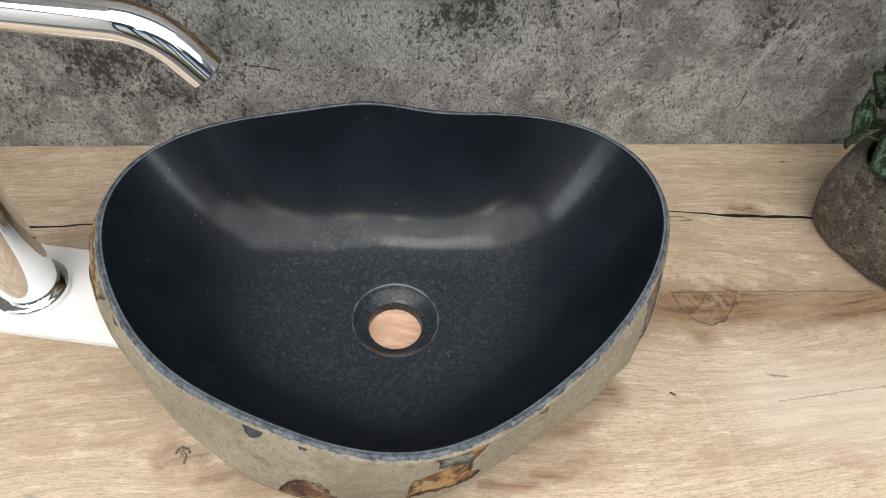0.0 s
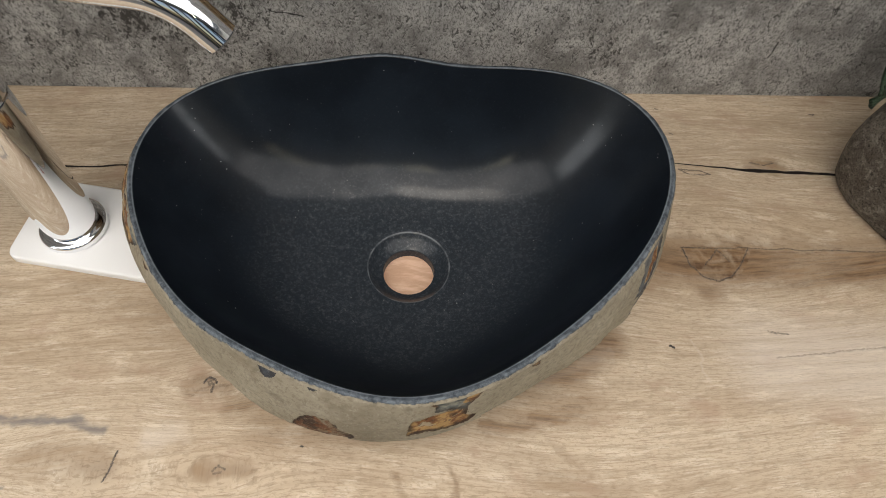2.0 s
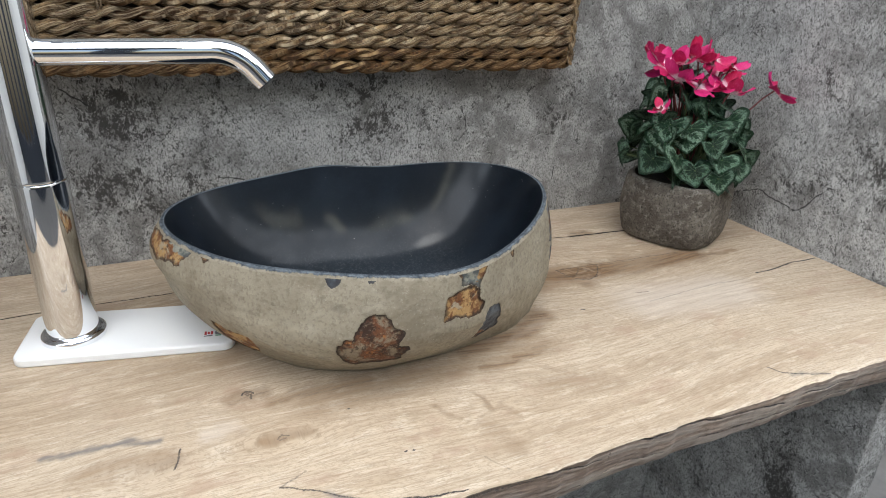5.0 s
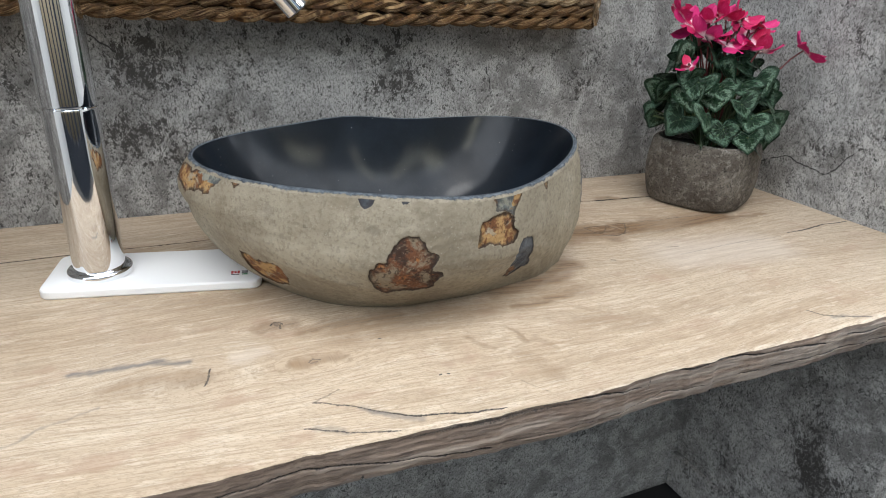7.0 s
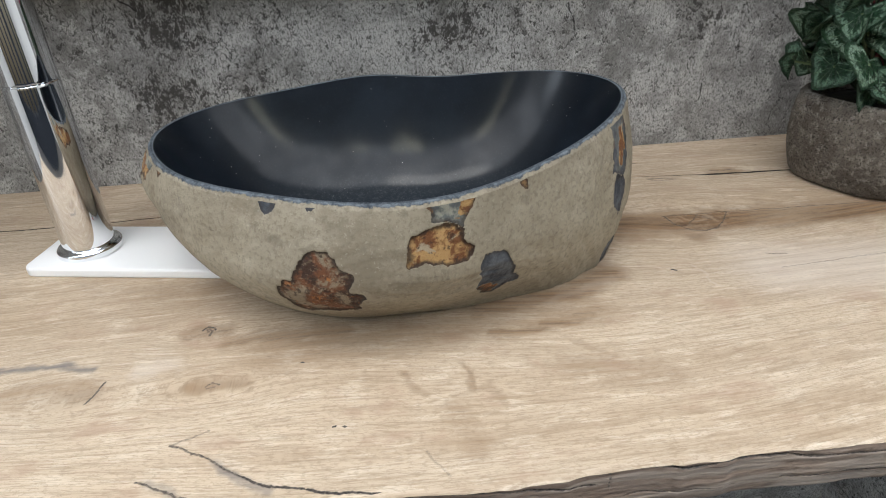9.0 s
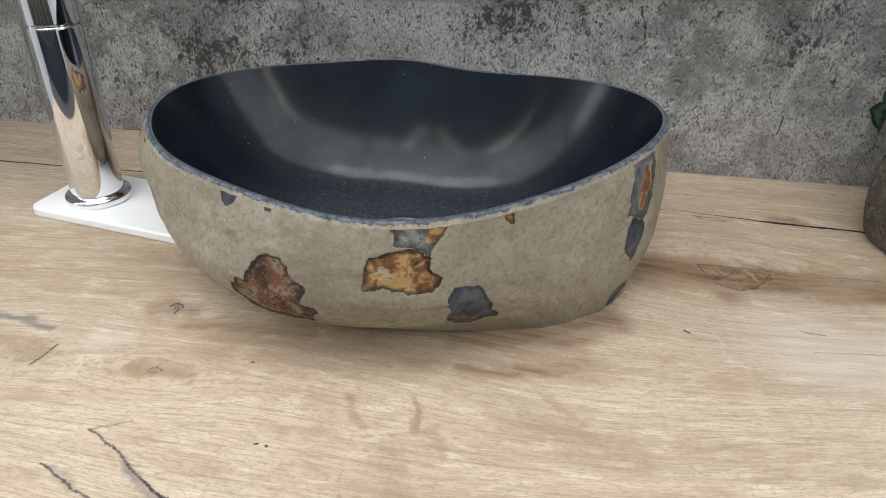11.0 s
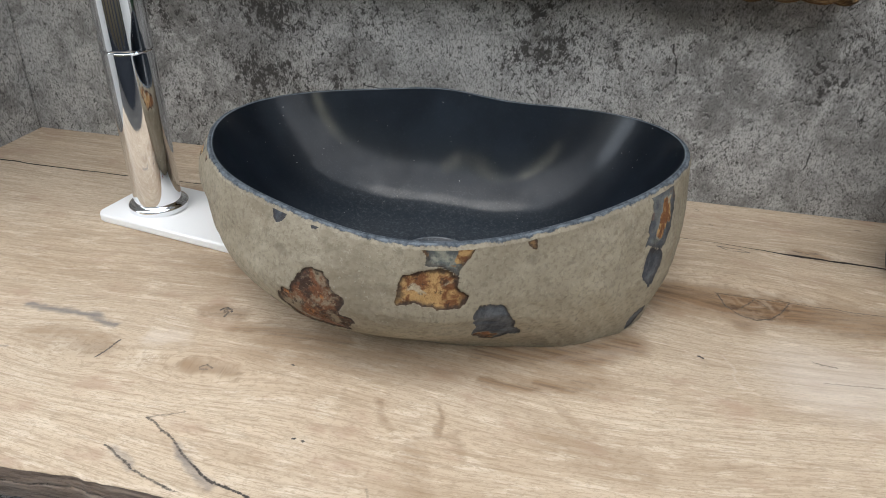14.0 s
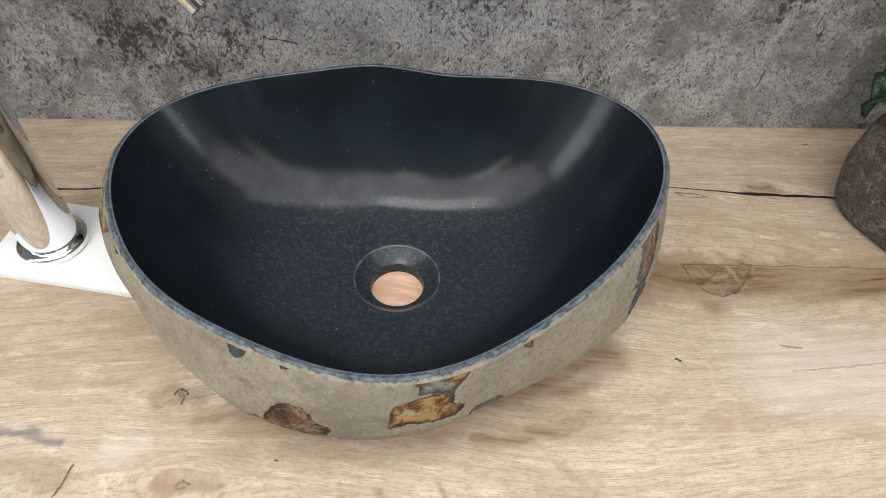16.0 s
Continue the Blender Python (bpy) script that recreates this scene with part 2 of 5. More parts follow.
m_wall = concrete("weathered_concrete", patches=WALL_PATCHES, cracks=[([(-0.135, 0.221, 0.105), (-0.118, 0.221, 0.094), (-0.095, 0.221, 0.090)], 0.0016),
                                                                    ([(0.197, 0.221, 0.168), (0.201, 0.221, 0.155), (0.207, 0.221, 0.140)], 0.0017), ([(0.360, 0.221, 0.070), (0.358, 0.221, 0.052)], 0.0016), ([(-0.275, 0.221, 0.205), (-0.245, 0.221, 0.180)], 0.0016)])
SIDE = 0.618
m_wall_side = concrete("weathered_concrete_side", flip=(0.95, 0.9, 0.95),
                       # Patches below the counter: dark stains, strengthened to paint in some of its shade.
                       patches=[((0.587, 0.05, 0.01), (0.2, 0.35, 0.05), 0.04), ((0.587, -0.05, 0.22), (0.2, 0.12, 0.16), 0.035), ((0.587, -0.073, -0.266), (0.2, 0.030, 0.07), 0.075), ((0.587, -0.084, -0.366), (0.2, 0.03, 0.07), 0.07), ((0.587, 0.02, -0.34), (0.3, 0.30, 0.28), 0.03),
                                ((-0.515, 0.13, 0.13), (0.2, 0.05, 0.09), 0.05), ((0.1, 0.126, -0.2), (0.6, 0.1, 0.12), 0.05), ((0.35, 0.126, -0.09), (0.16, 0.1, 0.05), 0.06)],
                       cracks=[([(SIDE, 0.115, 0.038), (SIDE, 0.087, 0.051), (SIDE, 0.064, 0.060), (SIDE, 0.038, 0.055), (SIDE, 0.015, 0.053), (SIDE, -0.004, 0.050), (SIDE, -0.015, 0.058), (SIDE, -0.026, 0.077), (SIDE, -0.042, 0.095), (SIDE, -0.054, 0.093), (SIDE, -0.068, 0.085)], 0.0022)])
m_oak = oak("pale_oak")
m_oak_edge = oak("weathered_oak_edge", edge=True)
m_chrome = Mat("polished_chrome", 0.045, 1.0).done((0.86, 0.87, 0.89))
m_white = Mat("white_enamel", 0.3).done((0.88, 0.88, 0.88))
m_paint = plain("white_wall_paint", (0.78, 0.77, 0.75), 0.8, vary=0.04, scale=6.0)
m_dark_paint = plain("dark_blue_grey_paint", (0.022, 0.027, 0.038), 0.8, vary=0.06, scale=6.0)
m_ceiling = plain("blue_grey_ceiling_paint", (0.17, 0.19, 0.22), 0.8, vary=0.05, scale=6.0)
m_black = plain("black_board", (0.012, 0.012, 0.013), 0.5)
# Unseen floor, its tone kept dark to cut bounce light under the counter.
m_floor = plain("grey_floor_tile", (0.14, 0.135, 0.13), 0.55, vary=0.15, scale=8.0)
m_red = plain("red_print", (0.5, 0.03, 0.03), 0.5)
m_green = plain("green_print", (0.03, 0.22, 0.08), 0.5)
m_print = plain("grey_print", (0.12, 0.12, 0.13), 0.5)


# ---- mesh helpers ----
def part(name, bm, material, parent=None, label="", smooth=False):
    me = bpy.data.meshes.new(name)
    bmesh.ops.recalc_face_normals(bm, faces=bm.faces)
    if smooth:
        for e in bm.edges:
            e.smooth = len(e.link_faces) == 2 and e.calc_face_angle(0) < radians(32)
    bm.to_mesh(me)
    bm.free()
    for m in material if isinstance(material, (list, tuple)) else [material]:
        me.materials.append(m)
    if smooth:
        me.polygons.foreach_set("use_smooth", [True] * len(me.polygons))
    ob = new(name, me)
    ob.parent = parent
    if label:
        ob["label"] = label
    return ob


def holder(name, m=None):
    e = new(name)
    e.empty_display_size = 0.05
    if m is not None:
        e.matrix_world = m
    return e


def box_bm(x0, x1, y0, y1, z0, z1, bevel=0.0, seg=2):
    bm = bmesh.new()
    bmesh.ops.create_cube(bm, size=1)
    for v in bm.verts:
        v.co = ((x0 + x1) / 2 + v.co.x * (x1 - x0), (y0 + y1) / 2 + v.co.y * (y1 - y0), (z0 + z1) / 2 + v.co.z * (z1 - z0))
    if bevel:
        bmesh.ops.bevel(bm, geom=list(bm.edges), offset=bevel, segments=seg, profile=0.5, affect="EDGES")
    return bm


def joined(pieces):
    bm = bmesh.new()
    for b in pieces:
        me = bpy.data.meshes.new("tmp")
        b.to_mesh(me)
        b.free()
        bm.from_mesh(me)
        bpy.data.meshes.remove(me)
    return bm


def lathe_bm(profile, n=48, cx=0.0, cy=0.0, cap=True):
    """Turns (radius, z) pairs round the upright axis."""
    bm = bmesh.new()
    rows = [[bm.verts.new((cx + r * math.cos(2 * math.pi * i / n), cy + r * math.sin(2 * math.pi * i / n), z)) for i in range(n)] for r, z in profile]
    for a, b in zip(rows, rows[1:]):
        for i in range(n):
            bm.faces.new((a[i], a[(i + 1) % n], b[(i + 1) % n], b[i]))
    if cap:
        bm.faces.new(rows[0][::-1])
        bm.faces.new(rows[-1])
    return bm


def tube_bm(points, radius, n=16, cap=True, bm=None):
    """A tube along points; radius is a number or one for each point."""
    bm = bm or bmesh.new()
    pts = [Vector(p) for p in points]
    rad = radius if isinstance(radius, (list, tuple)) else [radius] * len(pts)
    rows, up = [], None
    for i, p in enumerate(pts):
        d = (pts[min(i + 1, len(pts) - 1)] - pts[max(i - 1, 0)]).normalized()
        if up is None:
            up = Vector((0, 0, 1)) if abs(d.z) < 0.9 else Vector((0, 1, 0))
        side = d.cross(up).normalized()
        up = side.cross(d).normalized()
        rows.append([bm.verts.new(p + rad[i] * (math.cos(a) * side + math.sin(a) * up)) for a in (2 * math.pi * j / n for j in range(n))])
    for a, b in zip(rows, rows[1:]):
        for j in range(n):
            bm.faces.new((a[j], a[(j + 1) % n], b[(j + 1) % n], b[j]))
    if cap:
        bm.faces.new(rows[0][::-1])
        bm.faces.new(rows[-1])
    return bm


# ---- structure ----
LEFT, RIGHT, BACK, FRONT = -0.542, SIDE, 0.221, -0.262
FLOOR, TOP = -0.78, 1.75
tagged(part("floor", box_bm(-2.2, 2.4, -3.0, 0.3, FLOOR - 0.05, FLOOR), m_floor), "grey tiled floor of the showroom", "floor", kind="structure")
tagged(part("wall_niche_back", box_bm(LEFT - 0.05, RIGHT + 0.05, BACK, BACK + 0.05, FLOOR, 1.2), m_wall), "weathered grey concrete wall behind the basin", "wall", kind="structure")
tagged(part("wall_niche_right", box_bm(RIGHT, RIGHT + 0.05, -0.194, BACK - 0.001, FLOOR, 1.2, 0.002), m_wall_side), "weathered grey concrete side wall of the niche", "wall", kind="structure")
tagged(part("wall_niche_left", box_bm(LEFT - 0.05, LEFT, -0.10, BACK - 0.001, FLOOR, 1.2, 0.002), m_wall_side), "weathered grey concrete side wall of the niche", "wall", kind="structure")
tagged(part("wall_under_counter", box_bm(LEFT + 0.001, RIGHT - 0.001, 0.14, 0.16, -0.600, -0.045), m_wall_side), "dark grey concrete panel under the counter", "wall", kind="structure")
tagged(part("plinth", box_bm(LEFT + 0.001, RIGHT - 0.001, -0.19, 0.2, FLOOR, -0.600), m_black), "black base board under the counter", "plinth", kind="structure")
tagged(part("baseboard", box_bm(RIGHT - 0.012, RIGHT - 0.001, -0.18, 0.139, -0.599, -0.525, 0.002), m_wall_side), "grey skirting at the foot of the side wall", "baseboard", kind="structure")
# The openings in both side walls are made up, to let in the side fill.
tagged(part("wall_room_left", joined([box_bm(-2.25, -2.2, -3.0, -1.3, FLOOR, TOP), box_bm(-2.25, -2.2, 0.2, 0.3, FLOOR, TOP), box_bm(-2.25, -2.2, -1.3, 0.2, FLOOR, 0.4), box_bm(-2.25, -2.2, -1.3, 0.2, 1.6, TOP)]), m_paint),
       "plain white room wall with an added window opening", "wall", kind="structure")
tagged(part("wall_room_right", joined([box_bm(2.4, 2.45, -3.0, -1.3, FLOOR, TOP), box_bm(2.4, 2.45, 0.2, 0.3, FLOOR, TOP), box_bm(2.4, 2.45, -1.3, 0.2, FLOOR, 0.4), box_bm(2.4, 2.45, -1.3, 0.2, 1.6, TOP)]), m_paint),
       "plain white room wall with an added window opening", "wall", kind="structure")
# Unseen front wall: dark piers and bright openings made up for tap and bowl reflections.
ADDED_OPENINGS = [(-2.1, -1.55), (-1.35, -0.75), (-0.55, -0.1), (0.1, 0.5), (0.85, 1.45), (1.7, 2.2)]
PIERS = [-2.25] + [x for pair in ADDED_OPENINGS for x in pair] + [2.45]
tagged(part("wall_room_front", joined([box_bm(a, b, -3.05, -3.0, FLOOR, TOP) for a, b in zip(PIERS[::2], PIERS[1::2])]
                                      + [box_bm(a, b, -3.05, -3.0, z0, z1) for a, b in ADDED_OPENINGS for z0, z1 in ((FLOOR, -0.5), (1.4, TOP))]), m_dark_paint),
       "plain unseen dark grey wall with narrow openings added for reflections", "wall", kind="structure")
tagged(part("wall_room_back", box_bm(-2.25, 2.45, 0.3, 0.35, FLOOR, TOP), m_paint), "plain white room wall", "wall", kind="structure")


def ceiling_bm():
    """An unseen ceiling, kept dark for the reflections, with an assumed skylight opening through it."""
    return joined([box_bm(x0, x1, y0, y1, TOP, TOP + 0.08) for x0, x1, y0, y1 in ((-2.25, -2.1, -3.05, 0.35), (2.3, 2.45, -3.05, 0.35), (-2.1, 2.3, -3.05, -2.16), (-2.1, 2.3, -0.02, 0.35))])


tagged(part("ceiling", ceiling_bm(), m_ceiling), "plain unseen blue-grey ceiling with an assumed skylight opening", "ceiling", kind="structure")


LATTICE = np.random.RandomState(7).rand(256)
ORDER = np.random.RandomState(8).permutation(256)


def grain(x, y, octaves=4):
    """Smooth noise over arrays, 0 to 1."""
    total, weight, size = 0, 0, 1.0
    for o in range(octaves):
        ix, iy = np.floor(x).astype(int), np.floor(y).astype(int)
        fx, fy = x - ix, y - iy
        fx, fy = fx * fx * (3 - 2 * fx), fy * fy * (3 - 2 * fy)
        at = lambda a, b: LATTICE[ORDER[(ORDER[a & 255] + b) & 255]]
        v = (at(ix, iy) * (1 - fx) + at(ix + 1, iy) * fx) * (1 - fy) + (at(ix, iy + 1) * (1 - fx) + at(ix + 1, iy + 1) * fx) * fy
        total, weight, size = total + v * size, weight + size, size * 0.55
        x, y = x * 2.03 + 17.3, y * 2.03 + 5.1
    return total / weight


def away(x, y, points):
    """Distance to a broken line."""
    best = np.full(x.shape, 9.0)
    for (ax, ay), (bx, by) in zip(points, points[1:]):
        h = np.clip(((x - ax) * (bx - ax) + (y - ay) * (by - ay)) / ((bx - ax) ** 2 + (by - ay) ** 2), 0, 1)
        best = np.minimum(best, np.hypot(x - ax - h * (bx - ax), y - ay - h * (by - ay)))
    return best


KNOTS = [(-0.151, -0.093, 0.009), (-0.136, -0.157, 0.011), (0.276, 0.030, 0.034), (0.345, 0.122, 0.012), (-0.235, -0.155, 0.016)]
CRACKS = [([(-0.128, -0.200), (-0.150, -0.209)], 0.0009, 0.35), ([(-0.150, -0.209), (-0.136, -0.216), (-0.123, -0.224), (-0.106, -0.237)], 0.0015, 0.75),
          ([(-0.106, -0.237), (-0.089, -0.247), (-0.05, -0.258), (0.0, -0.264)], 0.0016, 1.0), ([(-0.162, -0.235), (-0.145, -0.245), (-0.128, -0.252), (-0.10, -0.259)], 0.0013, 0.8),
          ([(0.317, -0.226), (0.324, -0.238), (0.345, -0.250), (0.375, -0.259)], 0.0013, 0.8), ([(0.49, -0.062), (0.535, -0.060), (0.565, -0.053), (0.612, -0.055)], 0.0020, 1.0),
          ([(-0.216, -0.164), (-0.209, -0.142)], 0.0013, 0.8), ([(-0.141, -0.157), (-0.137, -0.154), (-0.131, -0.156)], 0.0009, 0.5), ([(-0.140, -0.159), (-0.134, -0.158)], 0.0008, 0.4),
          ([(-0.156, -0.091), (-0.154, -0.0885), (-0.151, -0.088), (-0.148, -0.0895), (-0.1475, -0.092)], 0.0009, 0.9), ([(-0.152, -0.0905), (-0.150, -0.0935), (-0.1495, -0.098)], 0.0013, 0.7), ([(-0.1535, -0.091), (-0.1515, -0.094)], 0.0008, 0.6),
          ([(-0.0545, -0.2085), (-0.053, -0.2085)], 0.0017, 1.0), ([(-0.0480, -0.2080), (-0.0465, -0.2080)], 0.0017, 1.0),
          ([(0.213, -0.066), (0.2165, -0.068)], 0.0020, 1.0), ([(0.30, -0.052), (0.317, -0.056)], 0.0012, 0.5), ([(-0.078, -0.141), (-0.077, -0.141)], 0.0012, 1.0),
          ([(0.2465, 0.0295), (0.2485, 0.012), (0.258, 0.0), (0.270, -0.005), (0.284, -0.001), (0.296, 0.012), (0.306, 0.0295)], 0.0010, 0.6),
          ([(0.245, 0.0305), (0.31, 0.0292), (0.44, 0.0245)], 0.0009, 0.5), ([(0.278, 0.029), (0.270, 0.018), (0.262, 0.012)], 0.0012, 0.5), ([(0.278, 0.028), (0.286, 0.016)], 0.0012, 0.5),
          ([(0.301, -0.077), (0.35, -0.072), (0.40, -0.0685), (0.47, -0.069)], 0.0009, 0.28), ([(0.0, -0.235), (0.012, -0.255)], 0.0012, 0.25),
          ([(0.335, 0.128), (0.35, 0.124), (0.36, 0.127)], 0.0012, 0.6), ([(0.262, 0.120), (0.285, 0.118), (0.292, 0.114)], 0.0010, 0.7), ([(0.262, 0.120), (0.275, 0.113), (0.292, 0.114)], 0.0009, 0.6),
          ([(0.256, 0.198), (0.259, 0.197)], 0.0014, 0.6), ([(0.264, 0.166), (0.267, 0.164)], 0.0014, 0.6), ([(0.418, 0.193), (0.423, 0.193)], 0.0013, 0.9)]
GREYS = [([(-0.285, -0.1165), (-0.262, -0.1185), (-0.240, -0.1215)], 0.0020, 0.9), ([(-0.34, -0.19), (-0.31, -0.175), (-0.285, -0.165)], 0.0022, 0.5), ([(-0.30, -0.116), (-0.266, -0.118), (-0.24, -0.121), (-0.222, -0.125)], 0.0050, 0.8), ([(-0.120, -0.226), (-0.104, -0.240), (-0.085, -0.250)], 0.005, 0.7),
         ([(-0.157, -0.238), (-0.140, -0.248)], 0.005, 0.6), ([(0.33, -0.243), (0.36, -0.255)], 0.004, 0.5)]
# Brown streaks and patches; several run along the front of the basin's foot.
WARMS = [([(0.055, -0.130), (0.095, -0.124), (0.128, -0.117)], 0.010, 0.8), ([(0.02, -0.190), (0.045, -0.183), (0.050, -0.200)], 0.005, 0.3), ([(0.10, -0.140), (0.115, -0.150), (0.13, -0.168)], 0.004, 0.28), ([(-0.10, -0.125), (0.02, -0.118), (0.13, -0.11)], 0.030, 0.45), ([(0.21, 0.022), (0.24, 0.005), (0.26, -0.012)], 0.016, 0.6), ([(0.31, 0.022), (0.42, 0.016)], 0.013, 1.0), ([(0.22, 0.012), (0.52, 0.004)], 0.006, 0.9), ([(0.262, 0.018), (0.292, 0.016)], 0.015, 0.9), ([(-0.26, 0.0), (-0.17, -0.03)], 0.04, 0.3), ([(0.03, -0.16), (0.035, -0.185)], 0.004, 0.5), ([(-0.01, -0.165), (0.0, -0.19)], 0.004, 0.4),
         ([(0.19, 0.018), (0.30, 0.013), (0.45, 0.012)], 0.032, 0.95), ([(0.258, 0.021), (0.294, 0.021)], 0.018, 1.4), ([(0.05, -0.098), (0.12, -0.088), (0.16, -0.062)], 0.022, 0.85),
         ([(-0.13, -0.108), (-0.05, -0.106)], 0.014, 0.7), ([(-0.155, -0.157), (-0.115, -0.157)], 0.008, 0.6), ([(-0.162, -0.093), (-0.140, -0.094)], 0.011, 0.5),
         ([(0.335, 0.124), (0.36, 0.122)], 0.012, 0.7), ([(-0.27, -0.145), (-0.22, -0.15)], 0.02, 0.4), ([(0.02, -0.20), (0.03, -0.24)], 0.012, 0.3), ([(0.10, -0.17), (0.16, -0.19)], 0.02, 0.3)]
PALES = [([(0.30, -0.075), (0.42, -0.085)], 0.055, 0.55), ([(0.235, -0.06), (0.238, -0.095)], 0.002, 0.3), ([(0.10, -0.100), (0.16, -0.07)], 0.006, 0.15), ([(-0.19, -0.135), (-0.17, -0.13)], 0.012, 0.5),
         ([(0.28, -0.055), (0.283, -0.09)], 0.002, 0.25)]


EDGE_CRACKS = [([(-0.09, 0.0), (-0.027, -0.001), (0.016, -0.003), (0.062, -0.006), (0.090, -0.009)], 0.0012), ([(0.108, -0.002), (0.143, -0.006), (0.164, -0.003), (0.187, -0.005), (0.248, -0.010), (0.300, -0.012)], 0.0013),
               ([(-0.36, -0.012), (-0.25, -0.016), (-0.174, -0.012), (-0.123, -0.018), (-0.082, -0.025), (-0.04, -0.029)], 0.0014), ([(-0.03, -0.027), (0.066, -0.027), (0.115, -0.021), (0.172, -0.026)], 0.0008),
               ([(0.20, -0.024), (0.28, -0.026), (0.336, -0.024), (0.42, -0.027), (0.56, -0.022)], 0.0013), ([(0.33, -0.010), (0.46, -0.014), (0.60, -0.011)], 0.0010), ([(-0.52, -0.020), (-0.40, -0.018), (-0.30, -0.024)], 0.0011)]


def sheet(name, x, y, z, material, parent, marks=True):
    """A board's surface from a net of places, with its marks; cracks are cut into it."""
    jx, jy = (grain(x * 70, y * 70) - 0.5) * 0.010, (grain(x * 70 + 40, y * 70 + 9) - 0.5) * 0.010
    kx, ky = x + jx * 0.45, y + jy * 0.45
    sx, sy = x + jx * 1.6, y + jy * 1.2
    flow = (grain(x * 2.2, y * 4.0, 2) - 0.5) * 0.06 + (grain(x * 9, y * 14, 2) - 0.5) * 0.004
    for cx, cy, r in KNOTS:
        flow += (cy - y) * 0.75 * np.exp(-((x - cx) / (r * 4)) ** 2 - ((y - cy) / (r * 2.2)) ** 2)
    crack, deep, warm, grey, pale = (np.zeros(x.shape) for _ in range(5))
    crack -= 1
    if marks:
        for pts, w, amount in CRACKS:
            d = (max(w * 0.6, 0.00085) - away(kx, ky, pts)) / 0.004
            deep = np.where(d > crack, amount, deep)
            crack = np.maximum(crack, d)
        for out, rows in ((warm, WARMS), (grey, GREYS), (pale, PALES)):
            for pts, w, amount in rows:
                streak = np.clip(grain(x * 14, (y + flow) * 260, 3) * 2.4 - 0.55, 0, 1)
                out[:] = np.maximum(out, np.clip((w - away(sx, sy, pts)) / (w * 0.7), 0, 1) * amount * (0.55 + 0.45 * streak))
        plug = np.hypot((sx - 0.276) / 0.030, (sy - 0.0305) / 0.036)
        warm = np.where((plug < 1) & (y < 0.0302), 0.82 + 0.18 * np.sin(plug * 9 + 14 * grain(x * 90, y * 90)), warm)
        # The joint's side walls are coloured dark, painting in the shade of the slot.
        crack, deep = np.where(z < -0.0004, 1.0, crack), np.where(z < -0.0004, 1.0, deep)
        if parent.name == "countertop" and name == "front_board":
            crack[:2], deep[:2] = -1, 0
    else:
        wob = (grain(x * 25, z * 40, 3) - 0.5) * 0.006
        crack = (0.30 - grain(x * 3.5, z * 130 + 2.5 * grain(x * 3, z * 20), 4)) * 3.2 - np.clip((0.52 - grain(x * 5 + 50, z * 50)) * 6, 0, 1.2)
        for pts, w in EDGE_CRACKS:
            crack = np.maximum(crack, (w * (0.15 + 0.9 * grain(x * 60, z * 9 + w * 1000)) - away(x, z + wob, pts)) / 0.0016)
        checks = grain(x * 160, z * 18 + 9, 2)
        crack = np.maximum(crack, (checks - 0.80) * 3 - np.clip((0.55 - grain(x * 12, z * 30 + 70, 2)) * 8, 0, 1))
        deep = deep + 0.95
        y = y + 0.0030 * np.clip(crack * 2.2, 0, 1)
        grey = np.clip(grain(x * 8 + 5, z * 60, 3) * 2.4 - 1.3, 0, 0.35)
        pale = np.clip(grain(x * 10, z * 120 + 30, 3) * 3.0 - 1.75, 0, 0.22)
    ny, nx = x.shape
    me = bpy.data.meshes.new(name)
    ids = np.arange(nx * ny).reshape(ny, nx)
    faces = np.stack([ids[:-1, :-1], ids[:-1, 1:], ids[1:, 1:], ids[1:, :-1]], -1).reshape(-1, 4)
    me.vertices.add(nx * ny)
    me.vertices.foreach_set("co", np.stack([x, y, z], -1).astype(np.float32).ravel())
    me.loops.add(faces.size)
    me.loops.foreach_set("vertex_index", faces.astype(np.int32).ravel())
    me.polygons.add(len(faces))
    me.polygons.foreach_set("loop_start", np.arange(0, faces.size, 4, dtype=np.int32))
    me.polygons.foreach_set("use_smooth", np.ones(len(faces), dtype=bool))
    for key, v in (("flow", flow), ("crack", crack), ("deep", deep), ("warm", warm), ("grey", grey), ("pale", pale)):
        me.attributes.new(key, "FLOAT", "POINT").data.foreach_set("value", v.astype(np.float32).ravel())
    me.update(calc_edges=True)
    me.materials.append(material)
    ob = new(name, me)
    ob.parent = parent
    return ob


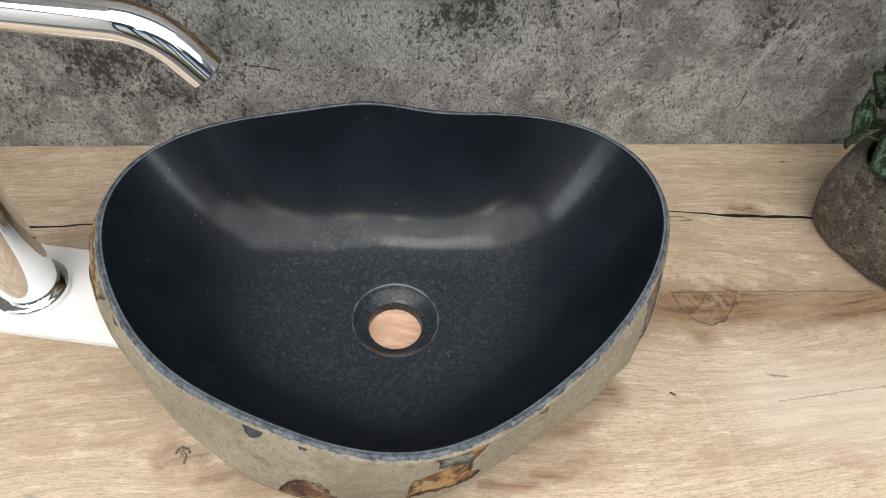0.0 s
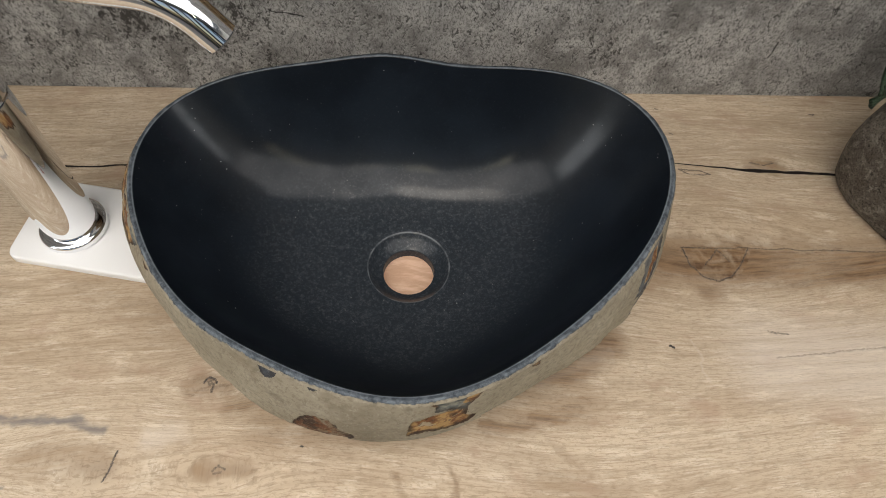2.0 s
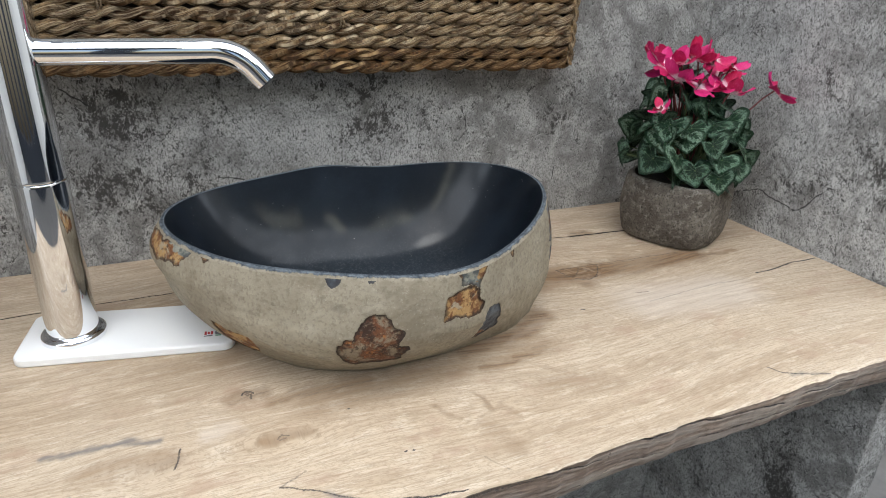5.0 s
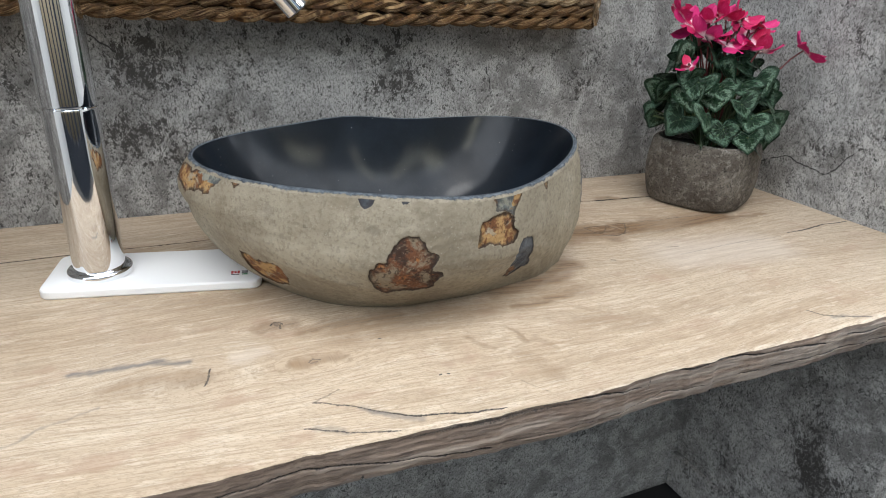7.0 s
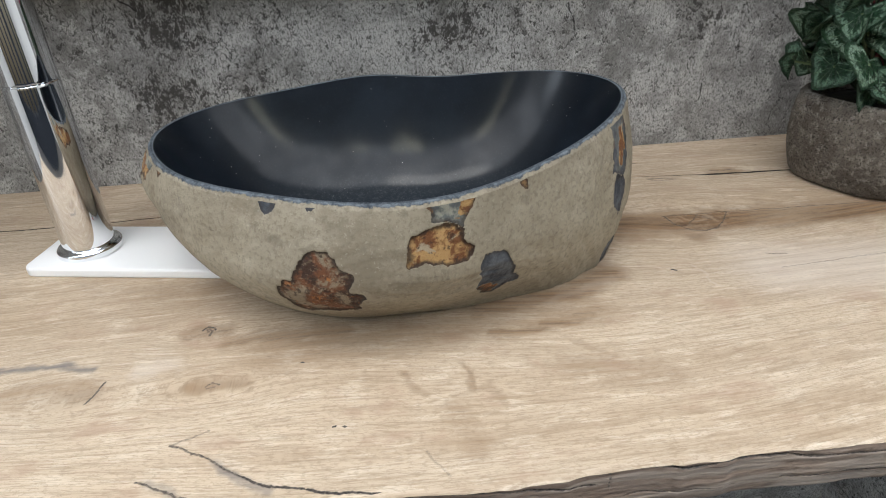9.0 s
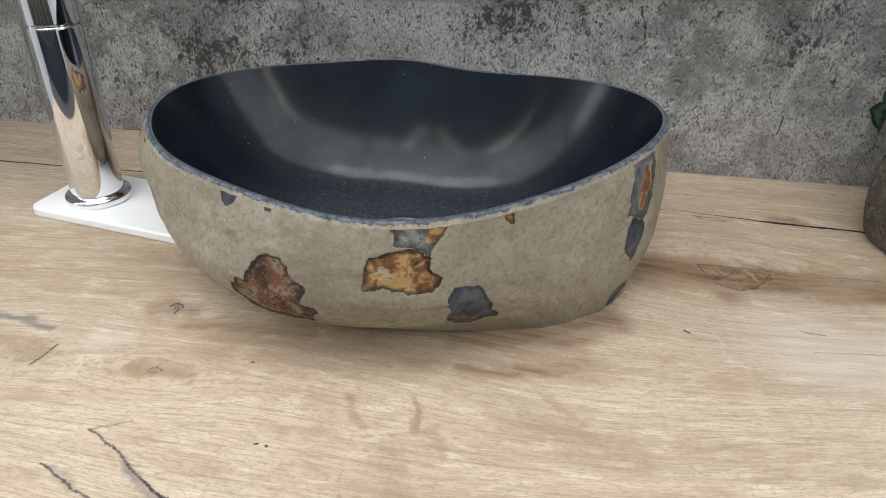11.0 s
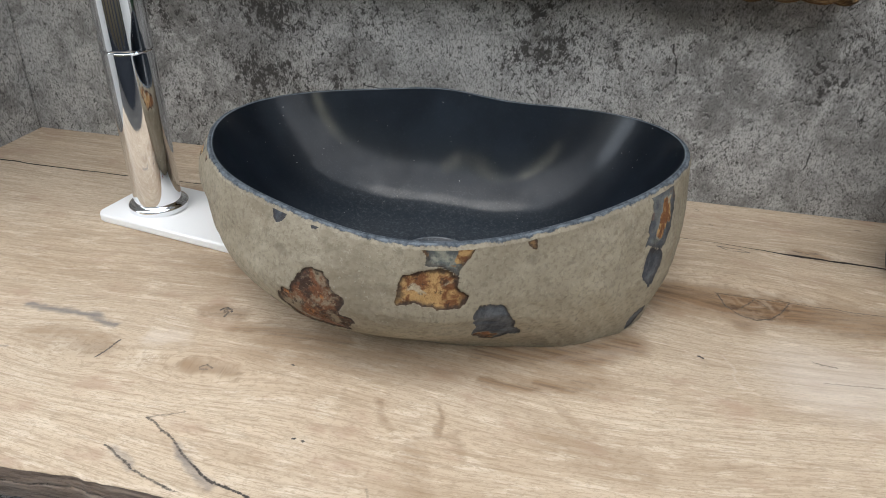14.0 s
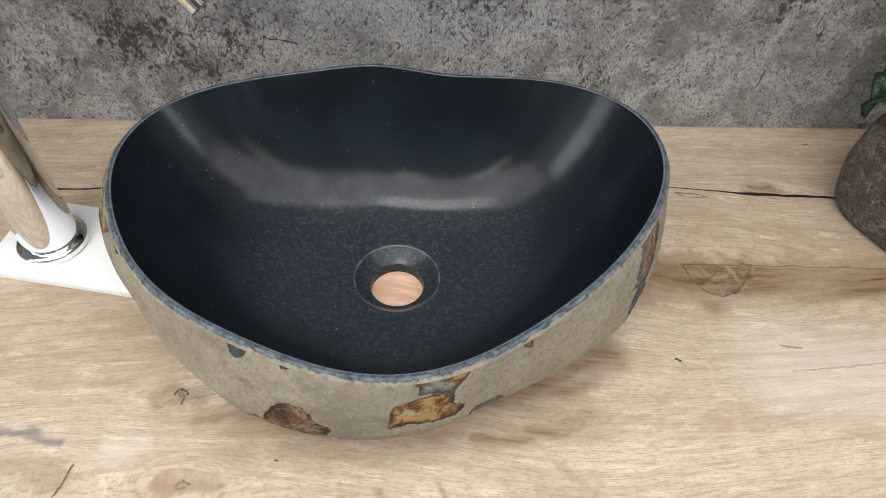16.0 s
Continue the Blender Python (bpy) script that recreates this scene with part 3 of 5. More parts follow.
def countertop():
    """A thick oak slab of two boards with an open joint, and a wavering, splintered front edge."""
    root = holder("countertop")
    thick = 0.034
    nx = 1350
    xs = np.linspace(LEFT + 0.001, RIGHT - 0.001, nx)
    joint = np.interp(xs, [-0.54, -0.43, 0.0, 0.19, 0.27, 0.33, 0.44, 0.62], [0.1215, 0.1165, 0.125, 0.1325, 0.126, 0.1195, 0.1135, 0.109]) + (grain(xs * 30, xs * 0) - 0.5) * 0.004
    gap = np.interp(xs, [-0.54, -0.3, 0.1, 0.2, 0.25, 0.31, 0.34, 0.42, 0.62], [0.0032, 0.0024, 0.0012, 0.0020, 0.0014, 0.0022, 0.0048, 0.0034, 0.0018]) * (0.7 + 0.6 * grain(xs * 120, xs * 0 + 3))
    lip = FRONT + (grain(xs * 7, xs * 0 + 1) - 0.5) * 0.010 + (grain(xs * 45, xs * 0 + 2, 3) - 0.5) * 0.005

    def net(rows):
        return np.tile(xs, (len(rows), 1)), np.stack([r[0] for r in rows]), np.stack([r[1] for r in rows])

    flat = np.zeros(nx)

    def drop(z):
        return (flat + z)

    y0, y1 = lip + 0.004, joint - gap / 2
    rows = [(lip + 0.0006, drop(-0.0022)), (lip + 0.0018, drop(-0.0007))] + [(y0 + (y1 - y0) * f, flat) for f in np.linspace(0, 1, 455)] + [(y1 + 0.0004, drop(-0.0006)), (y1 + 0.0004, drop(-0.030))]
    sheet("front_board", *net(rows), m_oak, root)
    y0, y1 = joint + gap / 2, flat + BACK - 0.0005
    rows = [(y0 - 0.0004, drop(-0.030)), (y0 - 0.0004, drop(-0.0006))] + [(y0 + (y1 - y0) * f, flat) for f in np.linspace(0, 1, 100)]
    sheet("back_board", *net(rows), m_oak, root)
    rows = []
    for f in np.linspace(0, 1, 56):
        z = -0.0021 - (thick - 0.0021) * f + (grain(xs * 7, xs * 0 + 6, 4) - 0.5) * 0.008 * f
        rough = (grain(xs * 4, z * 40, 2) - 0.5) * 0.0034 + (grain(xs * 16, z * 160 + 4, 3) - 0.5) * 0.0018 + (grain(xs * 60, z * 700 + 7, 3) - 0.5) * 0.0011
        rows.append((lip + 0.0006 - rough * min(1, f * 8) + 0.0035 * f ** 3, z))
    rows.append((rows[-1][0] + 0.06, rows[-1][1]))
    rows.append((flat + BACK - 0.0005, drop(-thick)))
    ob = sheet("front_edge", *net(rows), m_oak_edge, root, marks=False)
    ob["label"] = "weathered grey-brown splintered front edge"
    return tagged(root, "thick pale oak counter slab with cracks and rough worn front edge", "countertop")


countertop()


# ---- stone basin ----
RIM_R = [0.1584, -0.0048, -0.0215, 0.0282, 0.0009, 0.0004, 0.0093, 0.005, 0.0003, 0.0001, 0.0029, -0.0014, -0.001, 0.0005, 0.0007]
RIM_Z = [0.1207, 0.0052, 0.003, 0.0003, -0.0002, 0.0025, -0.0017, 0.0002, 0.0007, -0.0002, 0.0001]
CX, CY = 0.0, 0.02
TURNS = [0, 20, 45, 90, 135, 160, 180, 195, 210, 227, 245, 270, 290, 310, 325, 340, 360]
FOOT_IN = [0.0028, 0.0068, 0.0155, 0.0277, 0.0368, 0.0399, 0.0386, 0.0424, 0.0403, 0.0377, 0.0395, 0.0542, 0.0422, 0.0235, 0.008, -0.0024, 0.0028]
BELLY_OUT = [0.0091, 0.0098, 0.01, 0.01, 0.0109, 0.011, 0.0098, 0.0109, 0.0077, 0.011, 0.0165, 0.0106, 0.0063, 0.0083, 0.0133, 0.0150, 0.0091]
LOW_OUT = [0.0012, 0.0005, 0.0001, 0.0, -0.0005, -0.0018, -0.003, -0.0009, 0.0008, 0.0037, 0.0055, 0.0011, -0.0011, 0.0009, 0.0032, 0.002, 0.0012]
HIGH_OUT = [-0.0013, -0.0002, 0.0, 0.0003, 0.0016, 0.0044, 0.0071, 0.0043, 0.0006, -0.0009, -0.0007, -0.0003, 0.0, 0.0001, 0.0, -0.0004, -0.0013]


def wave(c, a):
    return c[0] + sum(c[2 * k - 1] * np.cos(k * a) + c[2 * k] * np.sin(k * a) for k in range(1, (len(c) + 1) // 2))


def smooth_turn(values, turn):
    """Values given at TURNS, rounded off between them."""
    return sum(np.interp((turn + d) % 360, TURNS, values) * w for d, w in ((-7, 0.2), (-3, 0.2), (0, 0.2), (3, 0.2), (7, 0.2)))


def outer_radius(a, s):
    """The stone's outer radius in the direction a at the share s of its height."""
    turn = np.degrees(a) % 360
    r = wave(RIM_R, a)
    belly, foot = r + smooth_turn(BELLY_OUT, turn), r - smooth_turn(FOOT_IN, turn)
    u, w = np.clip(s / 0.66, 0, 1), np.clip((s - 0.66) / 0.34, 0, 1)
    low = foot + (belly - foot) * (1 - (1 - u) ** 2) ** 1.25 + smooth_turn(LOW_OUT, turn) * 4 * u * (1 - u)
    high = belly + (r + 0.0058 - belly) * w ** 2 + smooth_turn(HIGH_OUT, turn) * 4 * w * (1 - w)
    return np.where(s > 0.66, high, low)


# Flaked scars: outline as turn in degrees and share of the height; tone 0 rusty, 0.5 slate and rust, 1 dark slate.
SCARS = []


def scar(tone, depth, outline):
    SCARS.append((tone, depth, outline))


scar(0.0, 1.0, [(240.9, 0.438), (241.5, 0.526), (242.9, 0.582), (245.0, 0.605), (246.3, 0.658), (247.2, 0.718), (249.2, 0.757), (253.1, 0.777), (254.8, 0.738), (256.0, 0.685), (258.2, 0.643), (257.0, 0.526), (259.8, 0.498), (260.3, 0.468), (258.4, 0.409), (258.0, 0.355), (255.7, 0.335), (247.8, 0.315), (244.6, 0.295), (242.0, 0.351)])
scar(0.2, 1.0, [(268.9, 0.681), (269.4, 0.754), (270.4, 0.842), (273.5, 0.891), (277.4, 0.9), (280.3, 0.887), (282.2, 0.842), (281.4, 0.791), (282.4, 0.753), (284.0, 0.71), (282.7, 0.639), (280.3, 0.635), (277.3, 0.633), (276.2, 0.653), (273.3, 0.671), (270.4, 0.666)])
scar(0.5, 0.8, [(273.1, 1.04), (286.2, 1.04), (284.2, 0.956), (282.6, 0.91), (282.1, 0.855), (280.3, 0.893), (277.4, 0.906), (274.6, 0.915), (274.2, 0.979)])
scar(0.2, 0.8, [(281.5, 1.04), (286.2, 1.04), (284.2, 0.956), (282.6, 0.91), (281.0, 0.93)])
scar(1.0, 0.9, [(287.0, 0.338), (285.7, 0.581), (287.1, 0.626), (289.7, 0.631), (292.5, 0.609), (295.4, 0.495), (300.6, 0.271), (297.1, 0.272), (295.0, 0.164), (290.1, 0.212)])
scar(0.1, 0.9, [(286.8, 0.345), (291.0, 0.340), (295.2, 0.275), (295.0, 0.168), (290.2, 0.217)])
scar(0.2, 1.0, [(201.7, 0.469), (203.4, 0.462), (206.3, 0.417), (210.1, 0.414), (214.5, 0.429), (215.4, 0.38), (215.0, 0.303), (211.8, 0.189), (205.5, 0.141), (201.2, 0.182), (198.9, 0.257), (200.4, 0.382)])
scar(0.2, 0.7, [(171.0, 0.94), (175.6, 1.0), (184.0, 0.99), (192.0, 1.04), (197.9, 1.04), (197.4, 0.987), (195.0, 0.915), (194.5, 0.87), (190.6, 0.875), (183.3, 0.812), (180.1, 0.855), (172.4, 0.881)])
scar(0.55, 0.7, [(187.0, 1.0), (192.0, 1.04), (199.5, 1.04), (197.4, 0.975), (194.0, 0.95), (190.0, 0.95)])
scar(0.8, 0.8, [(330.0, 1.04), (336.0, 1.04), (341.2, 1.04), (343.0, 0.936), (342.1, 0.86), (339.8, 0.78), (337.5, 0.695), (336.5, 0.668), (333.6, 0.697), (329.7, 0.734), (330.9, 0.828), (332.1, 0.917), (332.6, 0.976)])
scar(0.25, 0.8, [(338.0, 0.97), (342.0, 0.94), (341.2, 0.85), (338.7, 0.78), (335.5, 0.73), (333.5, 0.77), (336.5, 0.86)])
scar(0.95, 0.9, [(331.4, 0.708), (336.0, 0.664), (337.6, 0.609), (337.3, 0.525), (336.1, 0.436), (334.2, 0.425), (330.1, 0.545), (330.3, 0.619)])
scar(1.0, 0.7, [(335.5, 0.082), (335.0, 0.15), (336.3, 0.213), (338.7, 0.222), (340.3, 0.184), (340.2, 0.096), (339.4, 0.044), (338.3, 0.013)])
scar(0.2, 0.5, [(199.8, 1.04), (205.5, 1.04), (204.1, 0.985), (202.5, 0.970), (201.2, 0.99)])
scar(0.9, 0.6, [(236.3, 1.04), (242.7, 1.04), (240.6, 0.955), (239.6, 0.935), (238.4, 0.955)])
scar(0.9, 0.5, [(248.2, 1.04), (251.2, 1.04), (249.8, 0.965)])
scar(0.9, 0.4, [(255.0, 1.04), (256.5, 1.04), (255.8, 0.985)])
scar(0.15, 0.2, [(296.9, 1.0), (298.6, 1.0), (299.3, 0.938), (298.0, 0.926)])


def inside_by(u, v, outline):
    """Distance from the outline, positive inside it."""
    inside = np.zeros(u.shape, dtype=bool)
    for (ax, ay), (bx, by) in zip(outline, outline[1:] + outline[:1]):
        if ay != by:
            inside ^= ((ay > v) != (by > v)) & (u < (bx - ax) * (v - ay) / (by - ay) + ax)
    d = away(u, v, outline + outline[:1])
    return np.where(inside, d, -d)


def scar_fields(turn, s):
    """How deep inside a scar each place lies, in millimetres, and the scar's tone and depth."""
    high = 0.118
    jag_u = (grain(turn * 0.55, s * 14, 4) - 0.5) * 0.0065
    jag_v = (grain(turn * 0.55 + 31, s * 14 + 8, 4) - 0.5) * 0.0065
    best, tone, deep = np.full(turn.shape, -9.0), np.zeros(turn.shape), np.zeros(turn.shape)
    for tn, dp, outline in SCARS:
        mid = outline[0][0]
        metre = math.radians(1.0) * float(wave(RIM_R, math.radians(mid)) + 0.008)
        u = ((turn - mid + 180) % 360 - 180) * metre
        near = np.abs(u) < 0.09
        d = np.full(turn.shape, -9.0)
        d[near] = 1000 * inside_by(u[near] + jag_u[near], (s * high)[near] + jag_v[near], [((a - mid) * metre, h * high) for a, h in outline])
        over = (d > 0) | (d > best)
        tone, deep = np.where(over, tn, tone), np.where(over, dp, deep)
        best = np.maximum(best, d)
    return best, tone, deep


def stone_material():
    k = Mat("river_stone", 0.7, specular=0.33)
    s = k.attr("along")
    p = k.p
    # honed black inside
    cloud = k.noise(14.0, 5, 0.6)
    speck = k.ramp(k.voronoi(170.0, k.warped(40.0, 0.01)), 0.085, 0.045)
    speck = k.math("MULTIPLY", speck, k.ramp(k.noise(34.0, 2, 0.5), 0.52, 0.66))
    bottom = k.ramp(k.math("MULTIPLY_ADD", cloud, 0.45, s), 0.98, 0.48)
    dust = k.math("MULTIPLY", k.ramp(k.noise(520.0, 5, 0.85), 0.55, 0.70), k.math("MULTIPLY_ADD", bottom, 0.85, 0.15))
    film = k.math("MULTIPLY", k.ramp(k.noise(260.0, 6, 0.85, warp=0.4), 0.46, 0.68), bottom)
    black = k.mix(k.ramp(cloud, 0.35, 0.7), (0.0052, 0.0075, 0.0112), (0.0100, 0.0142, 0.0205))
    # brightness of the bowl floor is put into its base colour, besides the dust
    black = k.mix(k.math("MULTIPLY", bottom, 0.80), black, (0.023, 0.029, 0.037))
    black = k.mix(k.math("MULTIPLY", film, 0.55), black, (0.076, 0.088, 0.100))
    black = k.mix(k.math("MULTIPLY", dust, 0.60), black, (0.125, 0.137, 0.150))
    black = k.mix(k.math("MULTIPLY", speck, 0.8), black, (0.36, 0.37, 0.36))
    ring = k.math("ABSOLUTE", k.math("SUBTRACT", k.vec("LENGTH", k.scaled((1, 1, 0))), 0.0336))
    ring = k.math("MULTIPLY", k.ramp(ring, 0.0009, 0.0002), k.ramp(k.noise(90.0, 3, 0.6), 0.35, 0.6, 0.2, 0.8))
    black = k.mix(ring, black, (0.15, 0.165, 0.18))
    # bruised slate of the ground rim
    slate = k.mix(k.ramp(k.noise(190.0, 5, 0.7), 0.38, 0.66), (0.026, 0.034, 0.044), (0.090, 0.106, 0.124))
    worn_glint_line = k.math("MULTIPLY", k.ramp(k.math("ABSOLUTE", k.math("SUBTRACT", s, 1.058)), 0.022, 0.004), k.ramp(k.noise(60.0, 6, 0.8), 0.42, 0.62))
    # a second line at the inner edge paints in the chamfer's highlight
    worn_glint_line = k.math("MAXIMUM", worn_glint_line, k.ramp(k.math("ABSOLUTE", k.math("SUBTRACT", s, 1.012)), 0.014, 0.004, 0.0, 0.7))
    slate = k.mix(k.math("MULTIPLY", worn_glint_line, 0.5), slate, (0.24, 0.27, 0.30))
    # natural skin
    mott = k.noise(11.0, 5, 0.6, warp=0.3)
    sand = k.noise(300.0, 4, 0.7)
    skin = k.mix(k.ramp(mott, 0.32, 0.7), (0.188, 0.156, 0.110), (0.305, 0.264, 0.194))
    skin = k.mix(k.ramp(k.noise(28.0, 5, 0.7), 0.46, 0.66, 0.0, 0.55), skin, (0.335, 0.292, 0.220))
    skin = k.mix(k.ramp(k.noise(20.0, 5, 0.7, k.vec("ADD", p, (2, 7, 3))), 0.54, 0.70, 0.0, 0.6), skin, (0.185, 0.148, 0.100))
    skin = k.mix(k.ramp(k.noise(52.0, 5, 0.7, k.vec("ADD", p, (5, 1, 6))), 0.56, 0.66, 0.0, 0.5), skin, (0.165, 0.140, 0.105))
    skin = k.mix(k.ramp(sand, 0.47, 0.66, 0.0, 0.52), skin, (0.150, 0.126, 0.090))
    skin = k.mix(k.ramp(k.noise(330.0, 4, 0.75, k.vec("ADD", p, (8, 2, 1))), 0.58, 0.68, 0.0, 0.38), skin, (0.42, 0.385, 0.305))
    skin = k.mix(k.ramp(k.noise(120.0, 3, 0.6), 0.67, 0.73, 0.0, 0.5), skin, (0.10, 0.085, 0.065))
    # flaked scars, ragged at their border
    field = k.math("MULTIPLY_ADD", k.math("SUBTRACT", k.noise(520.0, 4, 0.75), 0.5), 1.7, k.attr("scar"))
    tone = k.attr("tone")
    broken = k.ramp(field, -0.12, 0.12)
    lip = k.math("MULTIPLY", k.ramp(k.math("MULTIPLY_ADD", k.noise(90.0, 4, 0.65), 6.0, field), 6.9, 3.4), broken)
    rust = k.mix(k.ramp(k.noise(62.0, 5, 0.62, warp=0.6), 0.42, 0.56), (0.042, 0.020, 0.012), (0.135, 0.052, 0.022))
    rust = k.mix(k.ramp(k.noise(48.0, 5, 0.66, k.vec("ADD", p, (4, 1, 2)), 0.5), 0.50, 0.60), rust, (0.205, 0.160, 0.108))
    rust = k.mix(k.ramp(k.noise(85.0, 4, 0.62, k.vec("ADD", p, (1, 5, 2)), 0.4), 0.57, 0.66), rust, (0.300, 0.120, 0.038))
    rust = k.mix(k.ramp(k.noise(210.0, 4, 0.7, k.vec("ADD", p, (6, 5, 2))), 0.55, 0.62, 0.0, 0.75), rust, (0.036, 0.020, 0.013))
    rust = k.mix(k.ramp(k.noise(380.0, 3, 0.7, k.vec("ADD", p, (2, 5, 9))), 0.58, 0.66, 0.0, 0.4), rust, (0.36, 0.28, 0.19))
    ochre = k.mix(k.ramp(k.noise(75.0, 5, 0.68, k.vec("ADD", p, (9, 4, 2)), 0.5), 0.44, 0.58), (0.150, 0.058, 0.020), (0.390, 0.235, 0.095))
    ochre = k.mix(k.ramp(k.noise(58.0, 5, 0.66, k.vec("ADD", p, (2, 8, 5)), 0.5), 0.55, 0.64), ochre, (0.330, 0.270, 0.185))
    ochre = k.mix(k.ramp(k.noise(190.0, 4, 0.7, k.vec("ADD", p, (6, 1, 7))), 0.57, 0.64, 0.0, 0.8), ochre, (0.045, 0.022, 0.012))
    rust = k.mix(k.ramp(tone, 0.08, 0.19), rust, ochre)
    flint = k.mix(k.ramp(k.noise(70.0, 4, 0.6), 0.35, 0.7), (0.034, 0.038, 0.047), (0.105, 0.115, 0.128))
    blend = k.mix(k.ramp(k.noise(80.0, 4, 0.65, k.vec("ADD", p, (3, 3, 8))), 0.42, 0.58), (0.085, 0.095, 0.095), (0.250, 0.245, 0.200))
    blend = k.mix(k.ramp(k.noise(70.0, 4, 0.65, k.vec("ADD", p, (7, 3, 1))), 0.58, 0.66), blend, (0.29, 0.145, 0.050))
    worn = k.mix(k.ramp(tone, 0.26, 0.44), rust, k.mix(k.ramp(tone, 0.6, 0.9), blend, flint))
    worn = k.mix(k.math("MULTIPLY", lip, k.ramp(tone, 0.3, 0.9, 0.88, 0.45)), worn, (0.028, 0.019, 0.014))
    skin = k.mix(broken, skin, worn)
    # skin and outer rim turn near black towards the back
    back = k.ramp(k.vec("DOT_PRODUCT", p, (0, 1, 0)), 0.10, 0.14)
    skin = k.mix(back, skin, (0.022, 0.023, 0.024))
    # where the rim ends and the skin begins, unevenly
    uneven = k.math("MULTIPLY_ADD", k.noise(85.0, 5, 0.75), 0.08, -0.04)
    rim_to_skin = k.ramp(k.math("ADD", s, uneven), 1.072, 1.084)
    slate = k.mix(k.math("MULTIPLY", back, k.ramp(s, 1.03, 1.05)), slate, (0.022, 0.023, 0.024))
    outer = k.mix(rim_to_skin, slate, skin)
    inner = k.ramp(s, 0.992, 1.004)
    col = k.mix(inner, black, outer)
    rough_in = k.ramp(k.noise(18.0, 4, 0.6), 0.3, 0.7, 0.36, 0.44)
    rough_in = k.math("MULTIPLY_ADD", dust, 0.12, rough_in)
    rough = k.math("MULTIPLY_ADD", inner, k.math("SUBTRACT", k.ramp(sand, 0.3, 0.7, 0.62, 0.8), rough_in), rough_in)
    k.put(k.b.inputs["Coat Weight"], k.math("MULTIPLY", k.math("SUBTRACT", 1.0, inner), k.ramp(k.noise(25.0, 4, 0.7), 0.35, 0.65, 0.30, 0.54)))
    k.b.inputs["Coat Roughness"].default_value = 0.165
    h = k.math("MULTIPLY", inner, k.math("ADD", k.math("MULTIPLY", sand, 0.5), k.math("MULTIPLY", broken, k.math("MULTIPLY_ADD", k.noise(140.0, 5, 0.7), 2.2, -1.6))))
    k.bump(h, 0.75, 0.0013)
    k.put(k.b.inputs["Specular IOR Level"], k.ramp(inner, 0.0, 1.0, 0.11, 0.33))
    return k.done(col, rough)


def ring_mesh(name, grid, layers, material, parent, label):
    """A closed band of quads round the basin from a net of places (rows down, turns across)."""
    m, n = grid.shape[:2]
    ids = np.arange(m * n).reshape(m, n)
    right = np.roll(ids, -1, 1)
    faces = np.stack([ids[:-1], right[:-1], right[1:], ids[1:]], -1).reshape(-1, 4)[:, ::-1]
    me = bpy.data.meshes.new(name)
    me.vertices.add(m * n)
    me.vertices.foreach_set("co", grid.astype(np.float32).ravel())
    me.loops.add(faces.size)
    me.loops.foreach_set("vertex_index", faces.astype(np.int32).ravel())
    me.polygons.add(len(faces))
    me.polygons.foreach_set("loop_start", np.arange(0, faces.size, 4, dtype=np.int32))
    me.polygons.foreach_set("use_smooth", np.ones(len(faces), dtype=bool))
    for key, v in layers.items():
        me.attributes.new(key, "FLOAT", "POINT").data.foreach_set("value", v.astype(np.float32).ravel())
    me.update(calc_edges=True)
    me.materials.append(material)
    ob = new(name, me)
    ob.parent = parent
    ob["label"] = label
    return ob


